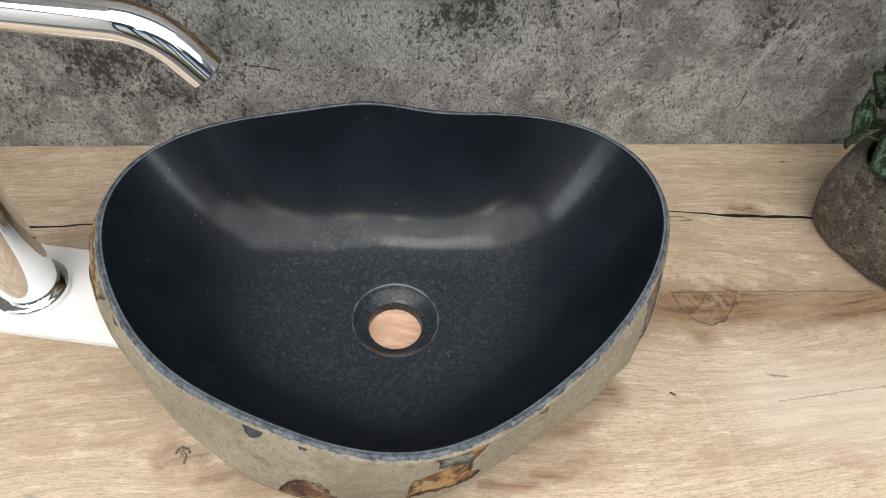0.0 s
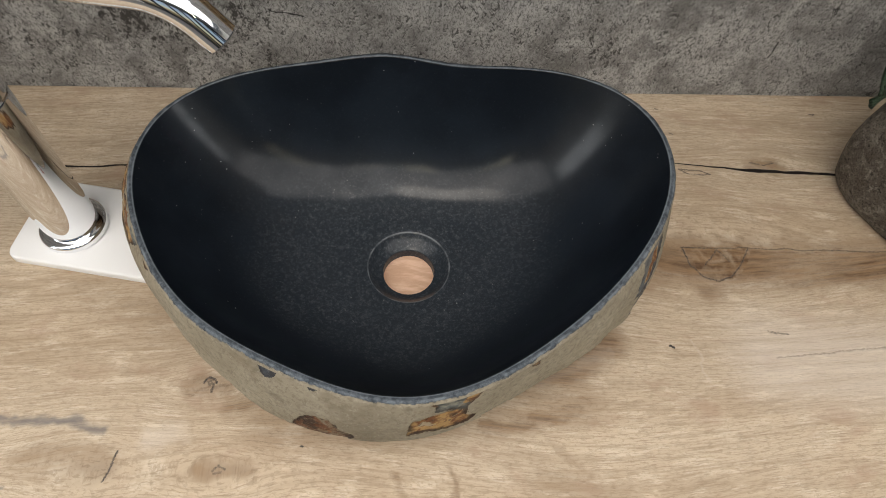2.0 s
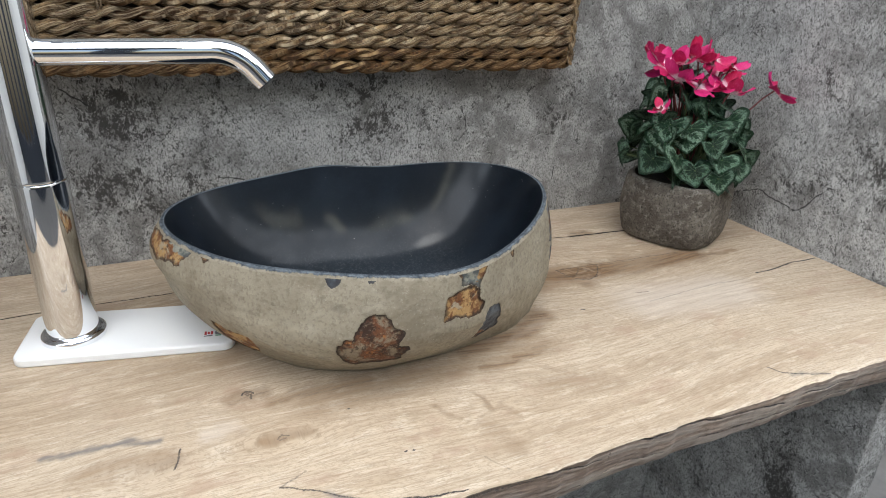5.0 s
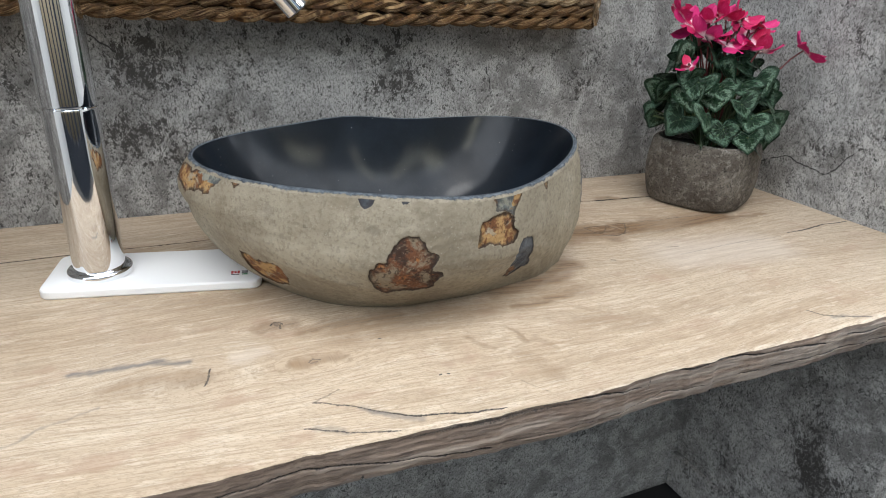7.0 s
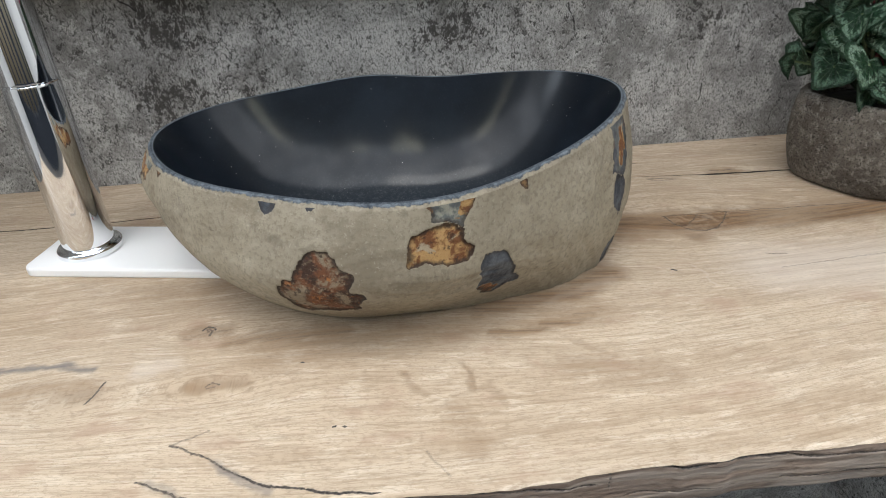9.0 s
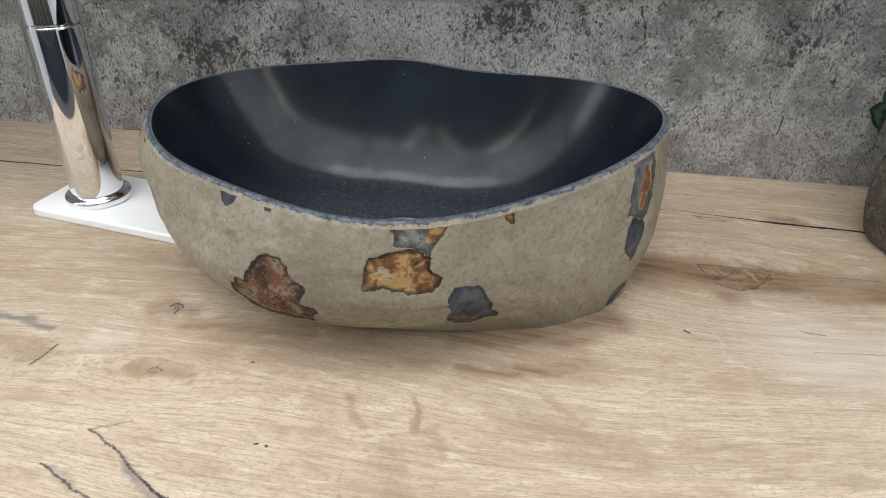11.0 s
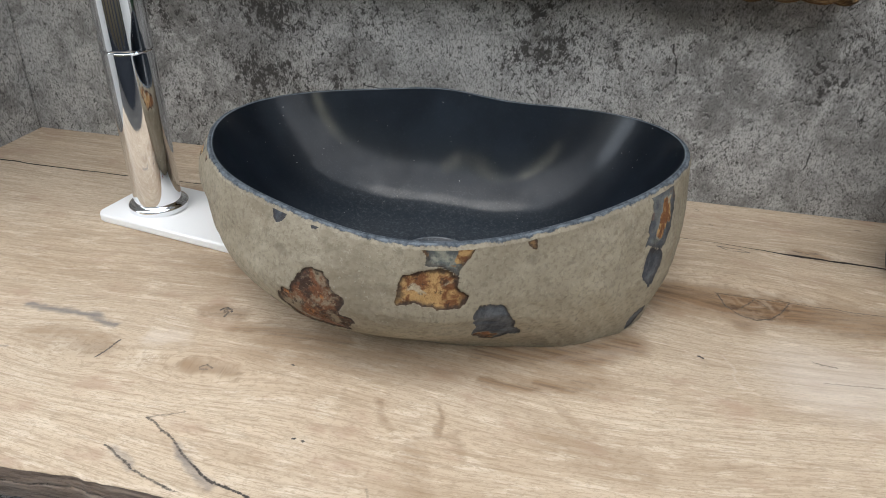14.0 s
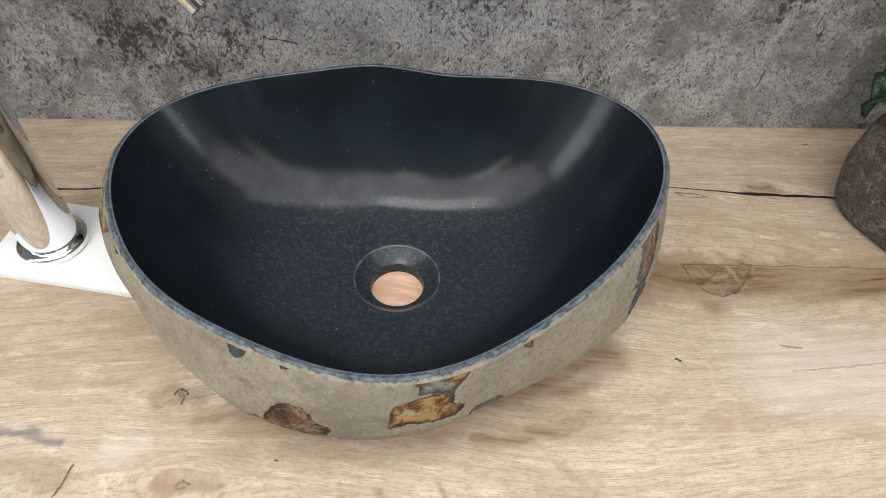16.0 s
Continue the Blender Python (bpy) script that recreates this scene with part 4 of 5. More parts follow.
def stone_basin():
    n = 1152
    a = 2 * np.pi * np.arange(n) / n
    ca, sa = np.cos(a), np.sin(a)
    r, z = wave(RIM_R, a), wave(RIM_Z, a)
    turn = np.degrees(a)
    root = holder("stone_basin")
    skin = stone_material()

    def place(radius, height, cx=CX, cy=CY):
        return np.stack([cx + radius * ca, cy + radius * sa, height + 0 * ca], -1)

    # the hollow: drain hole, its sink and the bowl
    rows, along = [], []
    for radius, height in ((0.0212, 0.0005), (0.0212, 0.0088), (0.0214, 0.0096), (0.0222, 0.0101), (0.0245, 0.0108), (0.0305, 0.0160), (0.0324, 0.0180), (0.0333, 0.0190)):
        rows.append(place(radius, height, 0, 0))
        along.append(np.zeros(n))
    edge, sink = place(r, z), place(0.0340, 0.0194, 0, 0)
    for u in np.linspace(0, 1, 30) ** 0.85:
        b = sink + (edge - sink) * u
        b[:, 2] = 0.0194 + (z - 0.0194) * (0.08 * u + 0.92 * u ** 3.5)
        rows.append(b)
        along.append(np.full(n, u * 0.99))
    ring_mesh("bowl", np.array(rows), {"along": np.array(along), "scar": np.full((len(rows), n), -9.0)}, skin, root, "honed black hollow with drain hole")
    # the ground rim
    jag = (grain(ca * 9 + 20, sa * 9 + 20, 3) - 0.5) * 0.0016 + (grain(ca * 40 + 60, sa * 40 + 60, 3) - 0.5) * 0.0012
    rt = outer_radius(a, np.ones(n))
    top = z - 0.003 + jag
    rim = [rows[-1], place(r + 0.0012, z + 0.0007), place((r + rt) / 2, z + 0.0006 + jag * 0.5), place(rt - 0.0016, z - 0.0002 + jag), place(rt, top)]
    ring_mesh("rim", np.array(rim), {"along": np.array([np.full(n, v) for v in (0.99, 1.02, 1.045, 1.07, 1.10)]), "scar": np.full((5, n), -9.0)}, skin, root, "ground slate-blue rim")
    # the natural skin, with its scars sunk into it
    s = np.linspace(1, 0, 92)[:, None] + 0 * a
    aa, tt = a + 0 * s, turn + 0 * s
    field, tone, deep = scar_fields(tt, s)
    rr = outer_radius(aa, s)
    zz = np.maximum(0.0004, top * s)
    around = rr * aa
    lump = (grain(around * 14 + 9, zz * 14, 2) - 0.5) * 0.005 + (grain(around * 48, zz * 48 + 5, 3) - 0.5) * 0.0024 + (grain(around * 170, zz * 170, 3) - 0.5) * 0.0011
    seam = np.clip((360 - tt) / 12, 0, 1) * np.clip(tt / 12, 0, 1)
    ease = np.clip((1 - s) * 6, 0, 1)
    sunk = np.clip(field / 1.1, 0, 1)
    sunk = sunk * deep * (0.0014 + (grain(around * 110 + 3, zz * 110, 3) - 0.5) * 0.0016) * np.clip((1 - s) * 14 + 0.15, 0, 1)
    behind = np.clip(sa, 0, 1) * np.clip(s - 0.7, 0, 1) * (grain(around * 60, zz * 60 + 8, 3) - 0.5) * 0.018 * np.clip((1 - s) * 20, 0, 1)
    rr = rr + lump * seam * ease - sunk + behind
    grid = np.stack([CX + rr * ca, CY + rr * sa, zz], -1)
    foot = [grid[-1], place(rr[-1] - 0.01, 0.0004), place(0.0276, 0.0004, 0, 0)]
    grid = np.concatenate([grid, np.array(foot[1:])])
    flat = np.full((2, n), -9.0)
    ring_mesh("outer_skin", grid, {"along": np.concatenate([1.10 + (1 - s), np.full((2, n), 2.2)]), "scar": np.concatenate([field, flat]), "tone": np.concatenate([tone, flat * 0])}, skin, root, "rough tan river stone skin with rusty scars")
    return tagged(root, "hollowed river stone basin, honed black inside, rough tan rusty skin", "wash basin")


stone_basin()


# ---- tap on its white tray ----
TAP_TURN = -10.8


def tap():
    root = holder("basin_tap", pose(-0.2835, 0.0465, 0.0085, 0, -1.6, TAP_TURN))
    part("flange", lathe_bm([(0.0272, 0.0), (0.0276, 0.0008), (0.0276, 0.0012), (0.0276, 0.0042), (0.0275, 0.0047), (0.0270, 0.0056), (0.0258, 0.0066), (0.0245, 0.0072), (0.0219, 0.0076)], 96), m_chrome, root, "polished chrome base ring", True)
    part("body", lathe_bm([(0.0218, 0.0070), (0.0218, 0.0090), (0.0218, 0.1490), (0.0218, 0.1503), (0.0217, 0.1508), (0.0213, 0.1512)], 96), m_chrome, root, "", True)
    part("joint", lathe_bm([(0.0208, 0.1500), (0.0208, 0.1530)], 64), m_chrome, root, "", True)
    part("upper_body", lathe_bm([(0.0213, 0.1520), (0.0217, 0.1524), (0.0218, 0.1529), (0.0218, 0.1545), (0.0218, 0.3030), (0.0218, 0.3055), (0.0216, 0.3072), (0.0210, 0.3090), (0.0195, 0.3100)], 96), m_chrome, root, "", True)
    pts = [(0.018 + 0.0132 * i, 0, 0.2545) for i in range(11)]
    x0, R, bend = pts[-1][0], 0.042, radians(50)
    for i in range(1, 13):
        a = bend * i / 12
        pts.append((x0 + R * math.sin(a), 0, 0.2545 - R * (1 - math.cos(a))))
    e = Vector(pts[-1])
    d = Vector((math.cos(bend), 0, -math.sin(bend)))
    pts += [tuple(e + d * 0.008), tuple(e + d * 0.014)]
    part("spout", tube_bm(pts, 0.0105, 40), m_chrome, root, "", True)
    e2 = Vector(pts[-1])
    part("aerator", tube_bm([tuple(e2 + d * 0.0001), tuple(e2 + d * 0.0012)], 0.0082, 32), m_print, root, "dark perforated outlet", True)
    return tagged(root, "tall polished chrome column tap with slim straight spout", "tap")


def tray():
    root = holder("tray", pose(-0.333, 0.0170, 0.0, 0, 0, TAP_TURN))
    L, W, H, R = 0.186, 0.083, 0.0085, 0.010
    bm = bmesh.new()
    ring = []
    for cx, cy, a0 in ((L - R, R, -90), (L - R, W - R, 0), (R, W - R, 90), (R, R, 180)):
        ring += [(cx + R * math.cos(radians(a0 + 15 * i)), cy + R * math.sin(radians(a0 + 15 * i)), cx, cy) for i in range(7)]
    rows = []
    for inset, z in ((0.0012, 0.0), (0.0, 0.0015), (0.0, 0.0068), (0.0006, 0.0080), (0.0018, H)):
        rows.append([bm.verts.new((x + (c - x) * inset / R, y + (d - y) * inset / R, z)) for x, y, c, d in ring])
    for a, b in zip(rows, rows[1:]):
        for i in range(len(ring)):
            bm.faces.new((a[i], a[(i + 1) % len(ring)], b[(i + 1) % len(ring)], b[i]))
    bm.faces.new(rows[0][::-1])
    bm.faces.new(rows[-1])
    part("plate", bm, m_white, root)
    part("red_mark", joined([box_bm(0.1585 + 0.0028 * i, 0.1605 + 0.0028 * i, 0.018 + 0.0012 * (i % 2), 0.0238 - 0.0010 * (i % 2), H, H + 0.0003) for i in range(3)]), m_red, root, "small red printed mark")
    part("grey_mark", joined([box_bm(0.168, 0.1735, 0.0180 + 0.0022 * i, 0.0192 + 0.0022 * i, H, H + 0.0003) for i in range(3)]), m_print, root, "small grey printed mark")
    part("green_mark", box_bm(0.1685, 0.1735, 0.0150, 0.0166, H, H + 0.0003), m_green, root, "small green printed mark")
    part("print_bar", box_bm(0.1585, 0.1660, 0.0150, 0.0162, H, H + 0.0003), m_print, root, "line of tiny grey print")
    return tagged(root, "white rounded rectangular tray lying on the oak counter", "tray")


tray()
tap()


# ---- woven rope frame on the wall ----
def fibre_material(name, a, b, c):
    k = Mat(name, 0.8, specular=0.25)
    com = k.t.nodes.new("ShaderNodeCombineXYZ")
    k.put(com.inputs[0], k.attr("u"))
    k.put(com.inputs[1], k.attr("v"))
    k.put(com.inputs[2], k.math("MULTIPLY", k.rand(), 30.0))
    q = com.outputs[0]
    strand = k.noise(1.0, 3, 0.7, k.scaled((45.0, 4.0, 1.0), q))
    fine = k.noise(1.0, 3, 0.7, k.scaled((70.0, 16.0, 1.0), q))
    tone = k.noise(48.0, 4, 0.65)
    col = k.mix(k.ramp(tone, 0.36, 0.66), a, b)
    col = k.mix(k.ramp(strand, 0.42, 0.68, 0.0, 0.75), col, c)
    col = k.mix(k.ramp(fine, 0.47, 0.60, 0.0, 0.9), col, (0.038, 0.016, 0.006))
    k.bump(k.math("ADD", fine, strand), 0.9, 0.0018)
    return k.done(col)


m_rope = fibre_material("banana_fibre_rope", (0.095, 0.046, 0.018), (0.42, 0.275, 0.140), (0.78, 0.64, 0.44))
m_rope_dark = fibre_material("dark_fibre_rope", (0.036, 0.014, 0.005), (0.20, 0.098, 0.034), (0.52, 0.35, 0.18))
m_backing = plain("dark_brown_backing", (0.035, 0.022, 0.014), 0.8)


def strand_bm(points, radius, n=9, bm=None, squash=1.0):
    """A fibre strand along points with its length and turn kept as attributes."""
    bm = bm or bmesh.new()
    lu = bm.verts.layers.float.get("u") or bm.verts.layers.float.new("u")
    lv = bm.verts.layers.float.get("v") or bm.verts.layers.float.new("v")
    pts = [Vector(p) for p in points]
    rows, up, length = [], Vector((0, 0, 1)), 0.0
    for i, p in enumerate(pts):
        d = (pts[min(i + 1, len(pts) - 1)] - pts[max(i - 1, 0)]).normalized()
        if abs(d.dot(up)) > 0.95:
            up = Vector((0, 1, 0))
        side = d.cross(up).normalized()
        up = side.cross(d).normalized()
        length += (p - pts[i - 1]).length if i else 0
        row = []
        for j in range(n):
            a = 2 * math.pi * j / n
            rr = radius[i] * (1 + 0.13 * noise.noise((length * 90, j * 1.7, radius[0] * 9000)))
            v = bm.verts.new(p + rr * (math.cos(a) * side + math.sin(a) * squash * up))
            v[lu], v[lv] = length, j / n * 6.0 if j < n / 2 else (n - j) / n * 6.0
            row.append(v)
        rows.append(row)
    for a, b in zip(rows, rows[1:]):
        for j in range(n):
            bm.faces.new((a[j], a[(j + 1) % n], b[(j + 1) % n], b[j]))
    bm.faces.new(rows[0][::-1])
    bm.faces.new(rows[-1])
    return bm


def rope(name, path, thick, pitch, phase, material, parent, plies=2):
    """One twisted rope: plies wound round each other along the path."""
    bm = bmesh.new()
    for k in range(plies):
        pts, rad, run = [], [], 0.0
        for i, p in enumerate(path):
            p = Vector(p)
            run += (p - Vector(path[i - 1])).length if i else 0
            d = (Vector(path[min(i + 1, len(path) - 1)]) - Vector(path[max(i - 1, 0)])).normalized()
            side = d.cross(Vector((0, 0, 1)))
            side = side.normalized() if side.length > 0.1 else Vector((0, 1, 0))
            up = side.cross(d)
            a = 2 * math.pi * (run / pitch + k / plies) + phase + 0.5 * noise.noise((run * 18, phase, k))
            w = thick * (0.5 + 0.06 * noise.noise((run * 30, phase * 3, k * 5)))
            pts.append(p + w * 0.50 * (math.cos(a) * side + math.sin(a) * up))
            rad.append(w * 0.60 * (1 + 0.12 * noise.noise((run * 25, phase, 7 + k))))
        strand_bm(pts, rad, 9, bm)
    return part(name, bm, material, parent, "", True)


def rope_frame():
    root = holder("woven_rope_frame", pose(0, 0, 0))
    x0, x1, z0, pitch, yf = -0.44, 0.338, 0.2290, 0.0136, 0.1800
    # Backing board is added, its dark tone standing for shade in the rope gaps.
    part("backing", box_bm(x0 + 0.012, x1 - 0.012, 0.188, BACK - 0.0005, z0 - 0.003, z0 + 0.155, 0.004), m_backing, root, "dark brown board added behind the ropes to close gaps")
    for row in range(12):
        z = z0 + row * pitch
        R = 0.020
        path = [(x0 + (x1 - R - x0) * i / 190, yf + 0.0016 * noise.noise((i * 0.06, row, 0)), z + 0.0022 * noise.noise((i * 0.045, row * 2.2, 4))) for i in range(191)]
        cx = x1 - R
        end = path[-1]
        path += [(cx + R * math.sin(a), end[1] + R * (1 - math.cos(a)), end[2]) for a in (radians(9 * i) for i in range(1, 11))]
        path.append((x1, BACK - 0.004, end[2]))
        rope("rope", path, 0.0150, 0.056 + 0.010 * noise.noise((row * 3.1, 0, 0)), row * 2.3, m_rope_dark if row in (0, 1, 6) else m_rope, root)
    for i in range(3):
        xe = x1 - 0.004 + 0.003 * i
        rope("end_wrap", [(xe - 0.006 * i, yf - 0.002 + 0.010 * i, z0 - 0.002 + 0.0042 * j + 0.001 * i) for j in range(38)], 0.0085, 0.034, i * 2.0, m_rope_dark if i == 2 else m_rope, root)
    rng = random.Random(5)
    bm = bmesh.new()
    for i in range(150):
        x, z = rng.uniform(x0, x1), z0 + rng.uniform(-0.004, 0.09)
        p = Vector((x, yf - 0.010, z))
        d = Vector((rng.uniform(-1, 1), rng.uniform(-0.5, -0.05), rng.uniform(-0.6, 0.4))).normalized() * rng.uniform(0.006, 0.018)
        strand_bm([p, p + d * 0.5, p + d + Vector((0, 0, -0.002))], [0.00035, 0.0003, 0.00012], 4, bm)
    hair = part("loose_fibres", bm, m_rope, root, "frayed loose fibres")
    hair["kind"] = "stuff"
    for i in range(16):
        x = x0 + 0.03 + i * 0.048 + rng.uniform(-0.008, 0.008)
        row = rng.randrange(2, 11)
        z = z0 + (row + 0.5) * pitch
        b = bmesh.new()
        for dx in (-0.0016, 0.0016):
            strand_bm([(x + dx, yf + 0.002, z - 0.0085), (x + dx, yf - 0.0095, z - 0.003), (x + dx, yf - 0.0095, z + 0.003), (x + dx, yf + 0.002, z + 0.0085)], [0.0011] * 4, 6, b)
        part("binding", b, m_rope, root, "", True)
    return tagged(root, "brown frame of thick twisted plant-fibre ropes hanging on the wall", "wall frame")


rope_frame()


# ---- cyclamen in its stone pot ----
def pot_material():
    k = Mat("rough_stone_pot", 0.85, specular=0.25)
    n1, n2, n3 = k.noise(18.0, 5, 0.65), k.noise(130.0, 5, 0.7), k.noise(480.0, 3, 0.7)
    col = k.mix(k.ramp(n1, 0.32, 0.68), (0.095, 0.080, 0.064), (0.220, 0.195, 0.165))
    col = k.mix(k.ramp(n2, 0.48, 0.66, 0.0, 0.85), col, (0.300, 0.275, 0.240))
    col = k.mix(k.ramp(n3, 0.50, 0.64, 0.0, 0.8), col, (0.050, 0.042, 0.034))
    pit = k.ramp(k.noise(210.0, 3, 0.6), 0.62, 0.70)
    col = k.mix(k.math("MULTIPLY", pit, 0.8), col, (0.04, 0.034, 0.028))
    k.bump(k.math("SUBTRACT", k.math("ADD", n2, n3), k.math("MULTIPLY", pit, 1.5)), 1.0, 0.0026)
    return k.done(col)


def leaf_material():
    """Cyclamen leaf: dark green, a jagged silver zone, pale veins, darker rim."""
    k = Mat("cyclamen_leaf", 0.40, specular=0.35)
    ring, ang = k.attr("ring"), k.attr("ang")
    r = k.rand()
    jag = k.math("MULTIPLY_ADD", k.noise(6.0, 6, 0.8, k.vec("ADD", k.p, k.vec("SCALE", (3.0, 7.0, 5.0), scale=k.math("MULTIPLY", k.rand(), 9.0)))), 1.3, -0.65)
    comb = k.math("ABSOLUTE", k.math("SINE", k.math("ADD", k.math("MULTIPLY", ang, 5.0), k.math("MULTIPLY", jag, 1.2))))
    fine = k.math("ABSOLUTE", k.math("SINE", k.math("ADD", k.math("MULTIPLY", ang, 17.0), k.math("MULTIPLY", jag, 5.0))))
    t = k.math("ADD", k.math("MULTIPLY_ADD", jag, 0.45, ring), k.math("MULTIPLY_ADD", comb, -0.16, k.math("MULTIPLY", fine, -0.12)))
    zone = k.math("MULTIPLY", k.ramp(t, 0.40, 0.46), k.ramp(k.math("MULTIPLY_ADD", jag, 0.25, ring), 0.90, 0.82))
    mottle = k.ramp(k.noise(19.0, 4, 0.8), 0.40, 0.54, 0.08, 1.0)
    veins = k.ramp(comb, 0.12, 0.03)
    green = k.mix(r, (0.003, 0.016, 0.006), (0.008, 0.032, 0.011))
    green = k.mix(k.ramp(k.noise(3.0, 3, 0.6), 0.35, 0.7), green, (0.010, 0.036, 0.016))
    silver = k.mix(r, (0.10, 0.18, 0.12), (0.21, 0.30, 0.22))
    col = k.mix(k.math("MULTIPLY", zone, k.math("MULTIPLY", mottle, 0.80)), green, silver)
    col = k.mix(k.math("MULTIPLY", veins, k.ramp(ring, 0.92, 0.7, 0.0, 0.7)), col, (0.17, 0.26, 0.15))
    k.bump(k.math("SUBTRACT", k.noise(9.0, 3, 0.6), veins), 0.5, 0.02)
    return k.done(col)


def petal_material():
    k = Mat("cyclamen_petal", 0.55, specular=0.3)
    ring = k.attr("ring")
    tone = k.mix(k.rand(), (0.50, 0.006, 0.065), (0.58, 0.020, 0.17))
    vein = k.noise(1.0, 3, 0.6, k.scaled((500, 500, 60)))
    tone = k.mix(k.ramp(vein, 0.45, 0.75, 0.0, 0.35), tone, (0.80, 0.12, 0.30))
    col = k.mix(k.ramp(k.math("ADD", ring, k.math("MULTIPLY_ADD", vein, 0.3, -0.15)), 0.40, 0.16), tone, (0.86, 0.60, 0.68))
    return k.done(col)


m_pot, m_leaf, m_petal = pot_material(), leaf_material(), petal_material()
m_stem = plain("reddish_stem", (0.16, 0.035, 0.035), 0.5)
m_stalk = plain("green_stalk", (0.07, 0.10, 0.04), 0.5)
m_soil = plain("dark_soil", (0.02, 0.015, 0.01), 0.95, vary=0.4, scale=120, bump=0.8)
POT = Vector((0.480, 0.085, 0.0))


def flower_pot():
    root = holder("flower_pot", pose(*POT, 0, 0, 24))
    prof = [(0.055, 0.0), (0.0585, 0.0015), (0.0617, 0.006), (0.0648, 0.016), (0.0672, 0.032), (0.0682, 0.048), (0.0680, 0.064), (0.0668, 0.078), (0.0655, 0.085), (0.0625, 0.0885), (0.0600, 0.0895), (0.0575, 0.0885), (0.0560, 0.084), (0.0555, 0.074)]
    n = 96
    bm = bmesh.new()
    rows = []
    for r, z in prof:
        row = []
        for i in range(n):
            a = 2 * math.pi * i / n
            sq = (abs(math.cos(a)) ** 3.0 + abs(math.sin(a)) ** 3.0) ** (-1 / 3.0)
            rr = r * (1.02 * sq) + 0.0016 * noise.noise((math.cos(a) * 2.5, math.sin(a) * 2.5, z * 30)) + 0.0006 * noise.noise((math.cos(a) * 14, math.sin(a) * 14, z * 190))
            row.append(bm.verts.new((rr * math.cos(a), rr * math.sin(a), z)))
        rows.append(row)
    for a, b in zip(rows, rows[1:]):
        for i in range(n):
            bm.faces.new((a[i], a[(i + 1) % n], b[(i + 1) % n], b[i]))
    bm.faces.new(rows[0][::-1])
    part("body", bm, m_pot, root, "", True)
    sb = lathe_bm([(0.0555, 0.070), (0.0555, 0.0745), (0.03, 0.0775), (0.006, 0.079)], 40)
    for v in sb.verts:
        v.co.z += 0.002 * noise.noise(v.co * 90)
    part("soil", sb, m_soil, root, "dark potting soil")
    return tagged(root, "rough grey-brown stone flower pot with rounded square form", "flower pot")


def leaf_mesh(name, size, cup, droop, seed):
    bm = bmesh.new()
    lr, la = bm.verts.layers.float.new("ring"), bm.verts.layers.float.new("ang")
    n, rings = 30, 5
    rows = []
    rng = random.Random(seed)
    wob = [rng.uniform(-0.04, 0.04) for _ in range(n)]
    for k in range(rings + 1):
        f = k / rings
        row = []
        for i in range(n):
            t = 2 * math.pi * i / n
            hx = math.sin(t) ** 3 * 0.34 + math.sin(t) * 0.25
            hy = -(13 * math.cos(t) - 5 * math.cos(2 * t) - 2 * math.cos(3 * t) - math.cos(4 * t)) / 30.0 + 0.02
            g = f * (1 + wob[i] * f)
            x, y = hx * g, hy * g * 0.90
            z = cup * (x * x * 1.5) - droop * (y + 0.2) ** 2 * (1 if y > -0.2 else 0.3) + 0.007 * f * math.sin(t * 7 + seed)
            v = bm.verts.new((x * size, (y + 0.25) * size, z * size))
            v[lr], v[la] = f, t
            row.append(v)
            if k == 0:
                break
        rows.append(row)
    for a, b in zip(rows, rows[1:]):
        for i in range(n):
            j = (i + 1) % n
            bm.faces.new((a[0], b[i], b[j]) if len(a) == 1 else (a[i], b[i], b[j], a[j]))
    me = bpy.data.meshes.new(name)
    for f in bm.faces:
        f.smooth = True
    bm.to_mesh(me)
    bm.free()
    me.materials.append(m_leaf)
    return me


def petal_mesh(seed):
    bm = bmesh.new()
    lr = bm.verts.layers.float.new("ring")
    rng = random.Random(seed)
    twist = rng.uniform(-0.5, 0.9)
    rows = []
    for i in range(8):
        f = i / 7
        w = 0.0028 + 0.0092 * math.sin(math.pi * min(1, f * 0.66 + 0.06)) ** 1.1 * math.sqrt(max(0.02, 1 - max(0, (f - 0.62) / 0.38) ** 2.4))
        out = 0.0035 + 0.017 * math.sin(f * 1.25)
        up = -0.003 + 0.027 * f ** 1.35
        row = []
        for j in range(5):
            s = (j - 2) / 2
            a = twist * f
            v = bm.verts.new((out + 0.004 * s * s * f - s * w * math.sin(a) * 0.6, s * w * math.cos(a), up + 0.002 * math.sin(s * 4 + seed) * f))
            v[lr] = f
            row.append(v)
        rows.append(row)
    for a, b in zip(rows, rows[1:]):
        for j in range(4):
            bm.faces.new((a[j], a[j + 1], b[j + 1], b[j])).smooth = True
    me = bpy.data.meshes.new("petal")
    bm.to_mesh(me)
    bm.free()
    me.materials.append(m_petal)
    return me


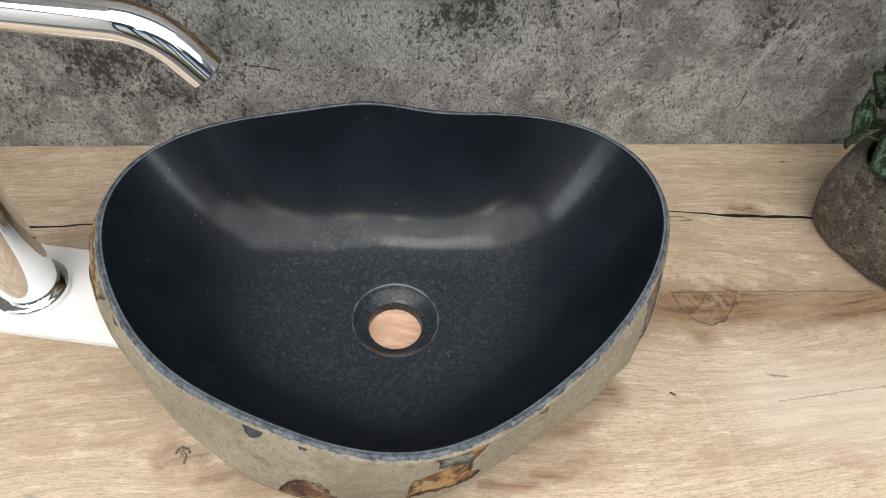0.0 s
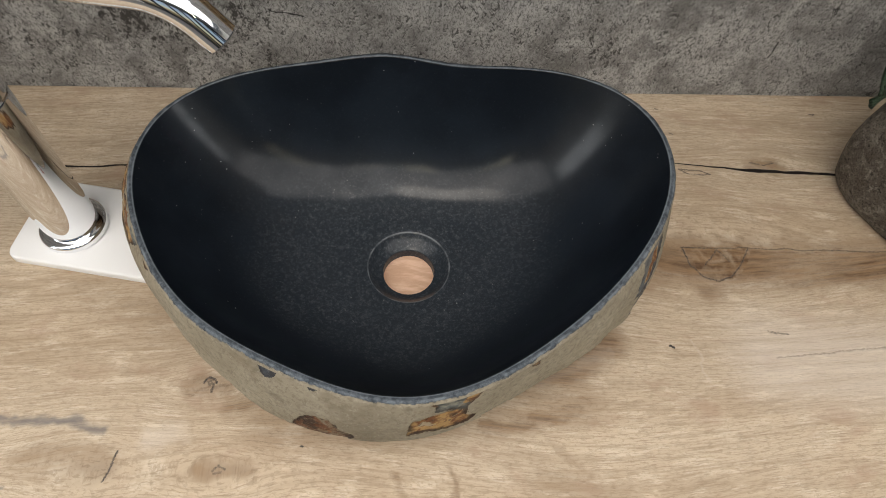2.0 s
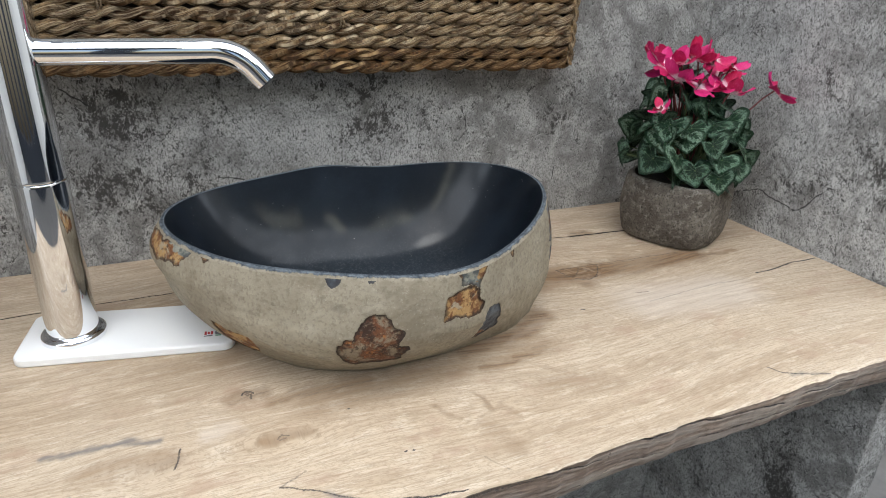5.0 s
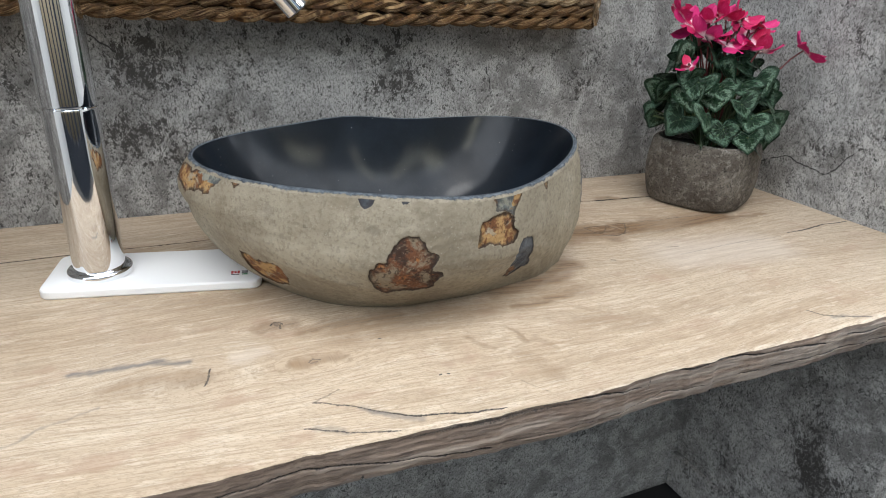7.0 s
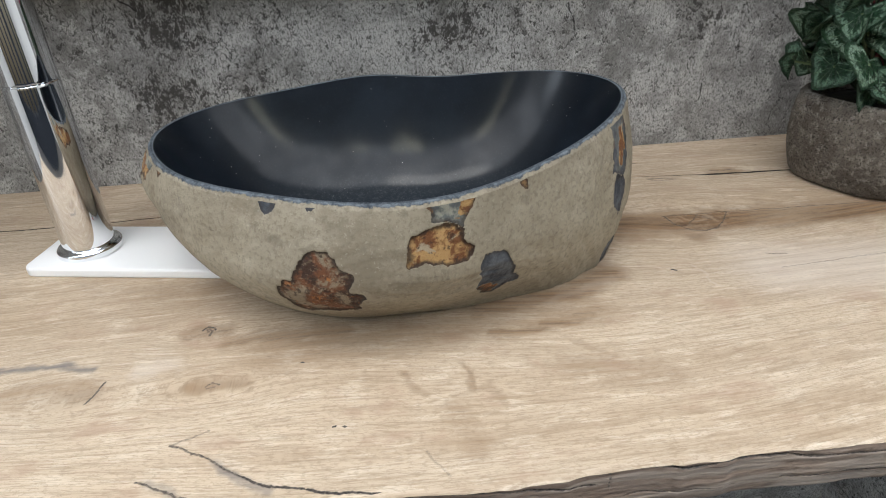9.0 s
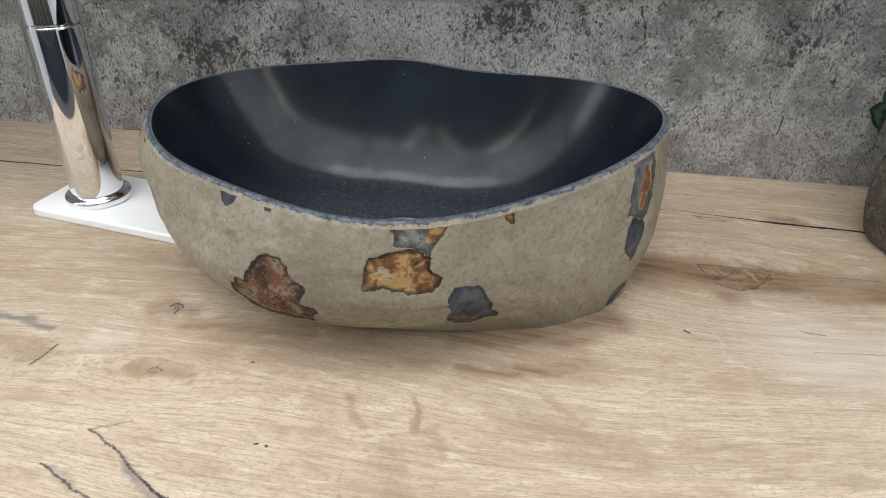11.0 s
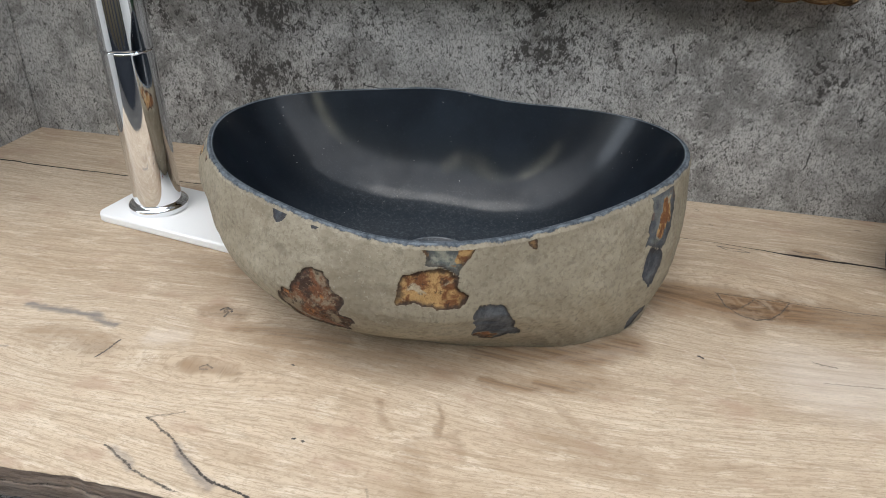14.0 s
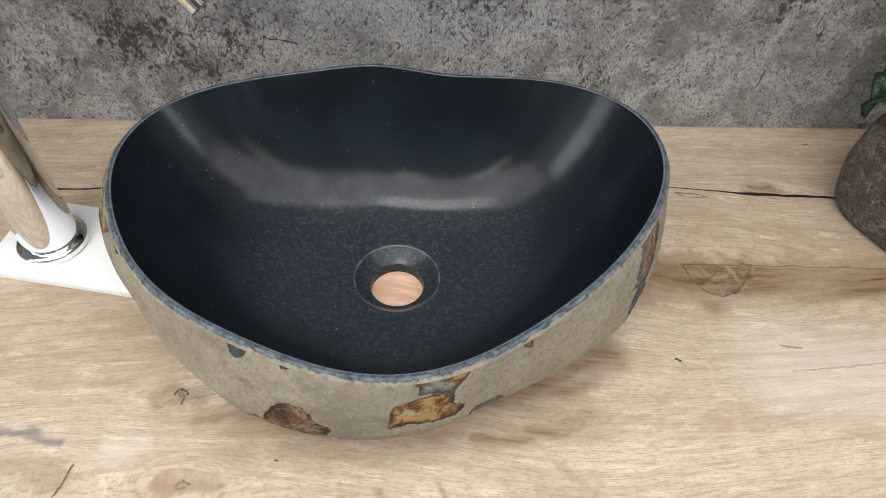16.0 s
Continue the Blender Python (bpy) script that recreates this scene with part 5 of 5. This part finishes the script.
def cyclamen():
    base = POT + Vector((0, 0, 0.079))
    root = holder("cyclamen", pose(*base))
    rng = random.Random(11)
    leaves = [leaf_mesh("leaf", 1.0, c, d, i) for i, (c, d) in enumerate(((0.5, 0.2), (0.3, 0.35), (-0.3, 0.25), (0.1, 0.4), (-0.2, 0.15), (0.7, 0.3)))]
    petals = [petal_mesh(i) for i in range(4)]
    for tier, (num, rad, h, tilt) in enumerate(((15, 0.074, 0.020, 62), (16, 0.077, 0.037, 50), (15, 0.068, 0.056, 40), (13, 0.053, 0.076, 32), (10, 0.035, 0.095, 24), (6, 0.016, 0.108, 12))):
        for i in range(num):
            a = 2 * math.pi * (i + rng.uniform(-0.3, 0.3)) / num + tier * 0.7
            r = rad * rng.uniform(0.82, 1.1)
            z = h * 1.12 + rng.uniform(-0.012, 0.012)
            if math.cos(a - radians(150)) > 0.4:
                z += 0.020
                r *= 1.12
            p = Vector((r * math.cos(a), r * math.sin(a) * 0.96, z))
            size = rng.uniform(0.037, 0.050)
            ob = new("leaf", rng.choice(leaves))
            ob.parent = root
            turn = Matrix.Rotation(a - math.pi / 2 + rng.uniform(-1.1, 1.1), 4, "Z") @ Matrix.Rotation(-radians(tilt + rng.uniform(-20, 18)), 4, "X") @ Matrix.Rotation(rng.uniform(-0.8, 0.8), 4, "Y")
            ob.matrix_basis = Matrix.Translation(p) @ turn @ Matrix.Diagonal((size, size, size, 1)) @ Matrix.Translation((0, -0.25, 0))
            q = Vector((0.012 * math.cos(a), 0.012 * math.sin(a), 0.0))
            strand = [q, q.lerp(p, 0.5) + Vector((0, 0, 0.012)), p]
            part("stalk", tube_bm(strand, 0.0012, 5), m_stalk, root)
    heads = [(0.420, 0.110, 0.255), (0.430, 0.098, 0.246), (0.447, 0.090, 0.247), (0.470, 0.086, 0.252), (0.492, 0.078, 0.253), (0.505, 0.060, 0.247), (0.434, 0.075, 0.231), (0.460, 0.066, 0.226), (0.486, 0.055, 0.224),
             (0.498, 0.044, 0.217), (0.480, 0.110, 0.255), (0.452, 0.120, 0.243), (0.515, 0.085, 0.235), (0.572, 0.035, 0.218), (0.402, 0.066, 0.194)]
    for i, h in enumerate(heads):
        p = Vector(h) - base - Vector((0, 0, 0.006))
        small = 0.48 if i == len(heads) - 1 else rng.uniform(0.70, 0.92)
        foot = Vector((rng.uniform(-0.012, 0.012), rng.uniform(-0.012, 0.012), 0.0))
        mid = foot.lerp(p, 0.55) + Vector((0, 0, 0.012))
        bm = tube_bm([foot, foot.lerp(mid, 0.5) + Vector((0, 0, 0.004)), mid, mid.lerp(p, 0.6) + Vector((0, 0, 0.006)), p + Vector((0, 0, 0.003)), p + Vector((0, 0, -0.002))], [0.0013, 0.0013, 0.0012, 0.0011, 0.0011, 0.0028], 7)
        fl = part("flower", bm, m_stem, root, "", True)
        lean = Matrix.Translation(p) @ Euler((rng.uniform(-0.8, 0.8), rng.uniform(-0.8, 0.8), rng.uniform(0, 6.3))).to_matrix().to_4x4()
        for k in range(5):
            ob = new("petal", petals[(i + k) % 4])
            ob.parent = fl
            g = small * rng.uniform(0.88, 1.1)
            ob.matrix_basis = lean @ Matrix.Rotation(2 * math.pi * k / 5 + rng.uniform(-0.15, 0.15), 4, "Z") @ Matrix.Rotation(rng.uniform(0.05, 1.05), 4, "Y") @ Matrix.Diagonal((g, g, g, 1))
    return tagged(root, "cyclamen with marbled dark green leaves and magenta pink blossoms", "flowering plant")


flower_pot()
cyclamen()


# ---- strip lamps under the ceiling ----
def glow_material():
    k = Mat("lit_tube", 0.4)
    k.b.inputs["Emission Color"].default_value = (1.0, 0.97, 0.72, 1)
    k.b.inputs["Emission Strength"].default_value = 32.0
    return k.done((0.9, 0.9, 0.85))


m_glow = glow_material()


def strip_lamp(a, b):
    a, b = Vector(a), Vector(b)
    root = holder("strip_lamp", pose(*((a + b) / 2)))
    h = (b - a) / 2
    part("tube", tube_bm([-h, h], 0.016, 16), m_glow, root, "lit warm white tube", True)
    d = h.normalized()
    for e in (-h, h):
        part("cap", tube_bm([e - d * 0.015, e + d * 0.015], 0.019, 16), m_white, root)
        part("cord", tube_bm([e + Vector((0, 0, 0.019)), e + Vector((0, 0, TOP + 0.04 - (a.z + b.z) / 2))], 0.003, 8), m_white, root)
    return tagged(root, "lit white strip lamp hanging from the ceiling", "lamp", "strip lamps")


strip_lamp((0.35, -1.75, 1.6), (1.25, -2.85, 1.6))
strip_lamp((-0.30, -1.70, 1.6), (-1.10, -2.85, 1.6))
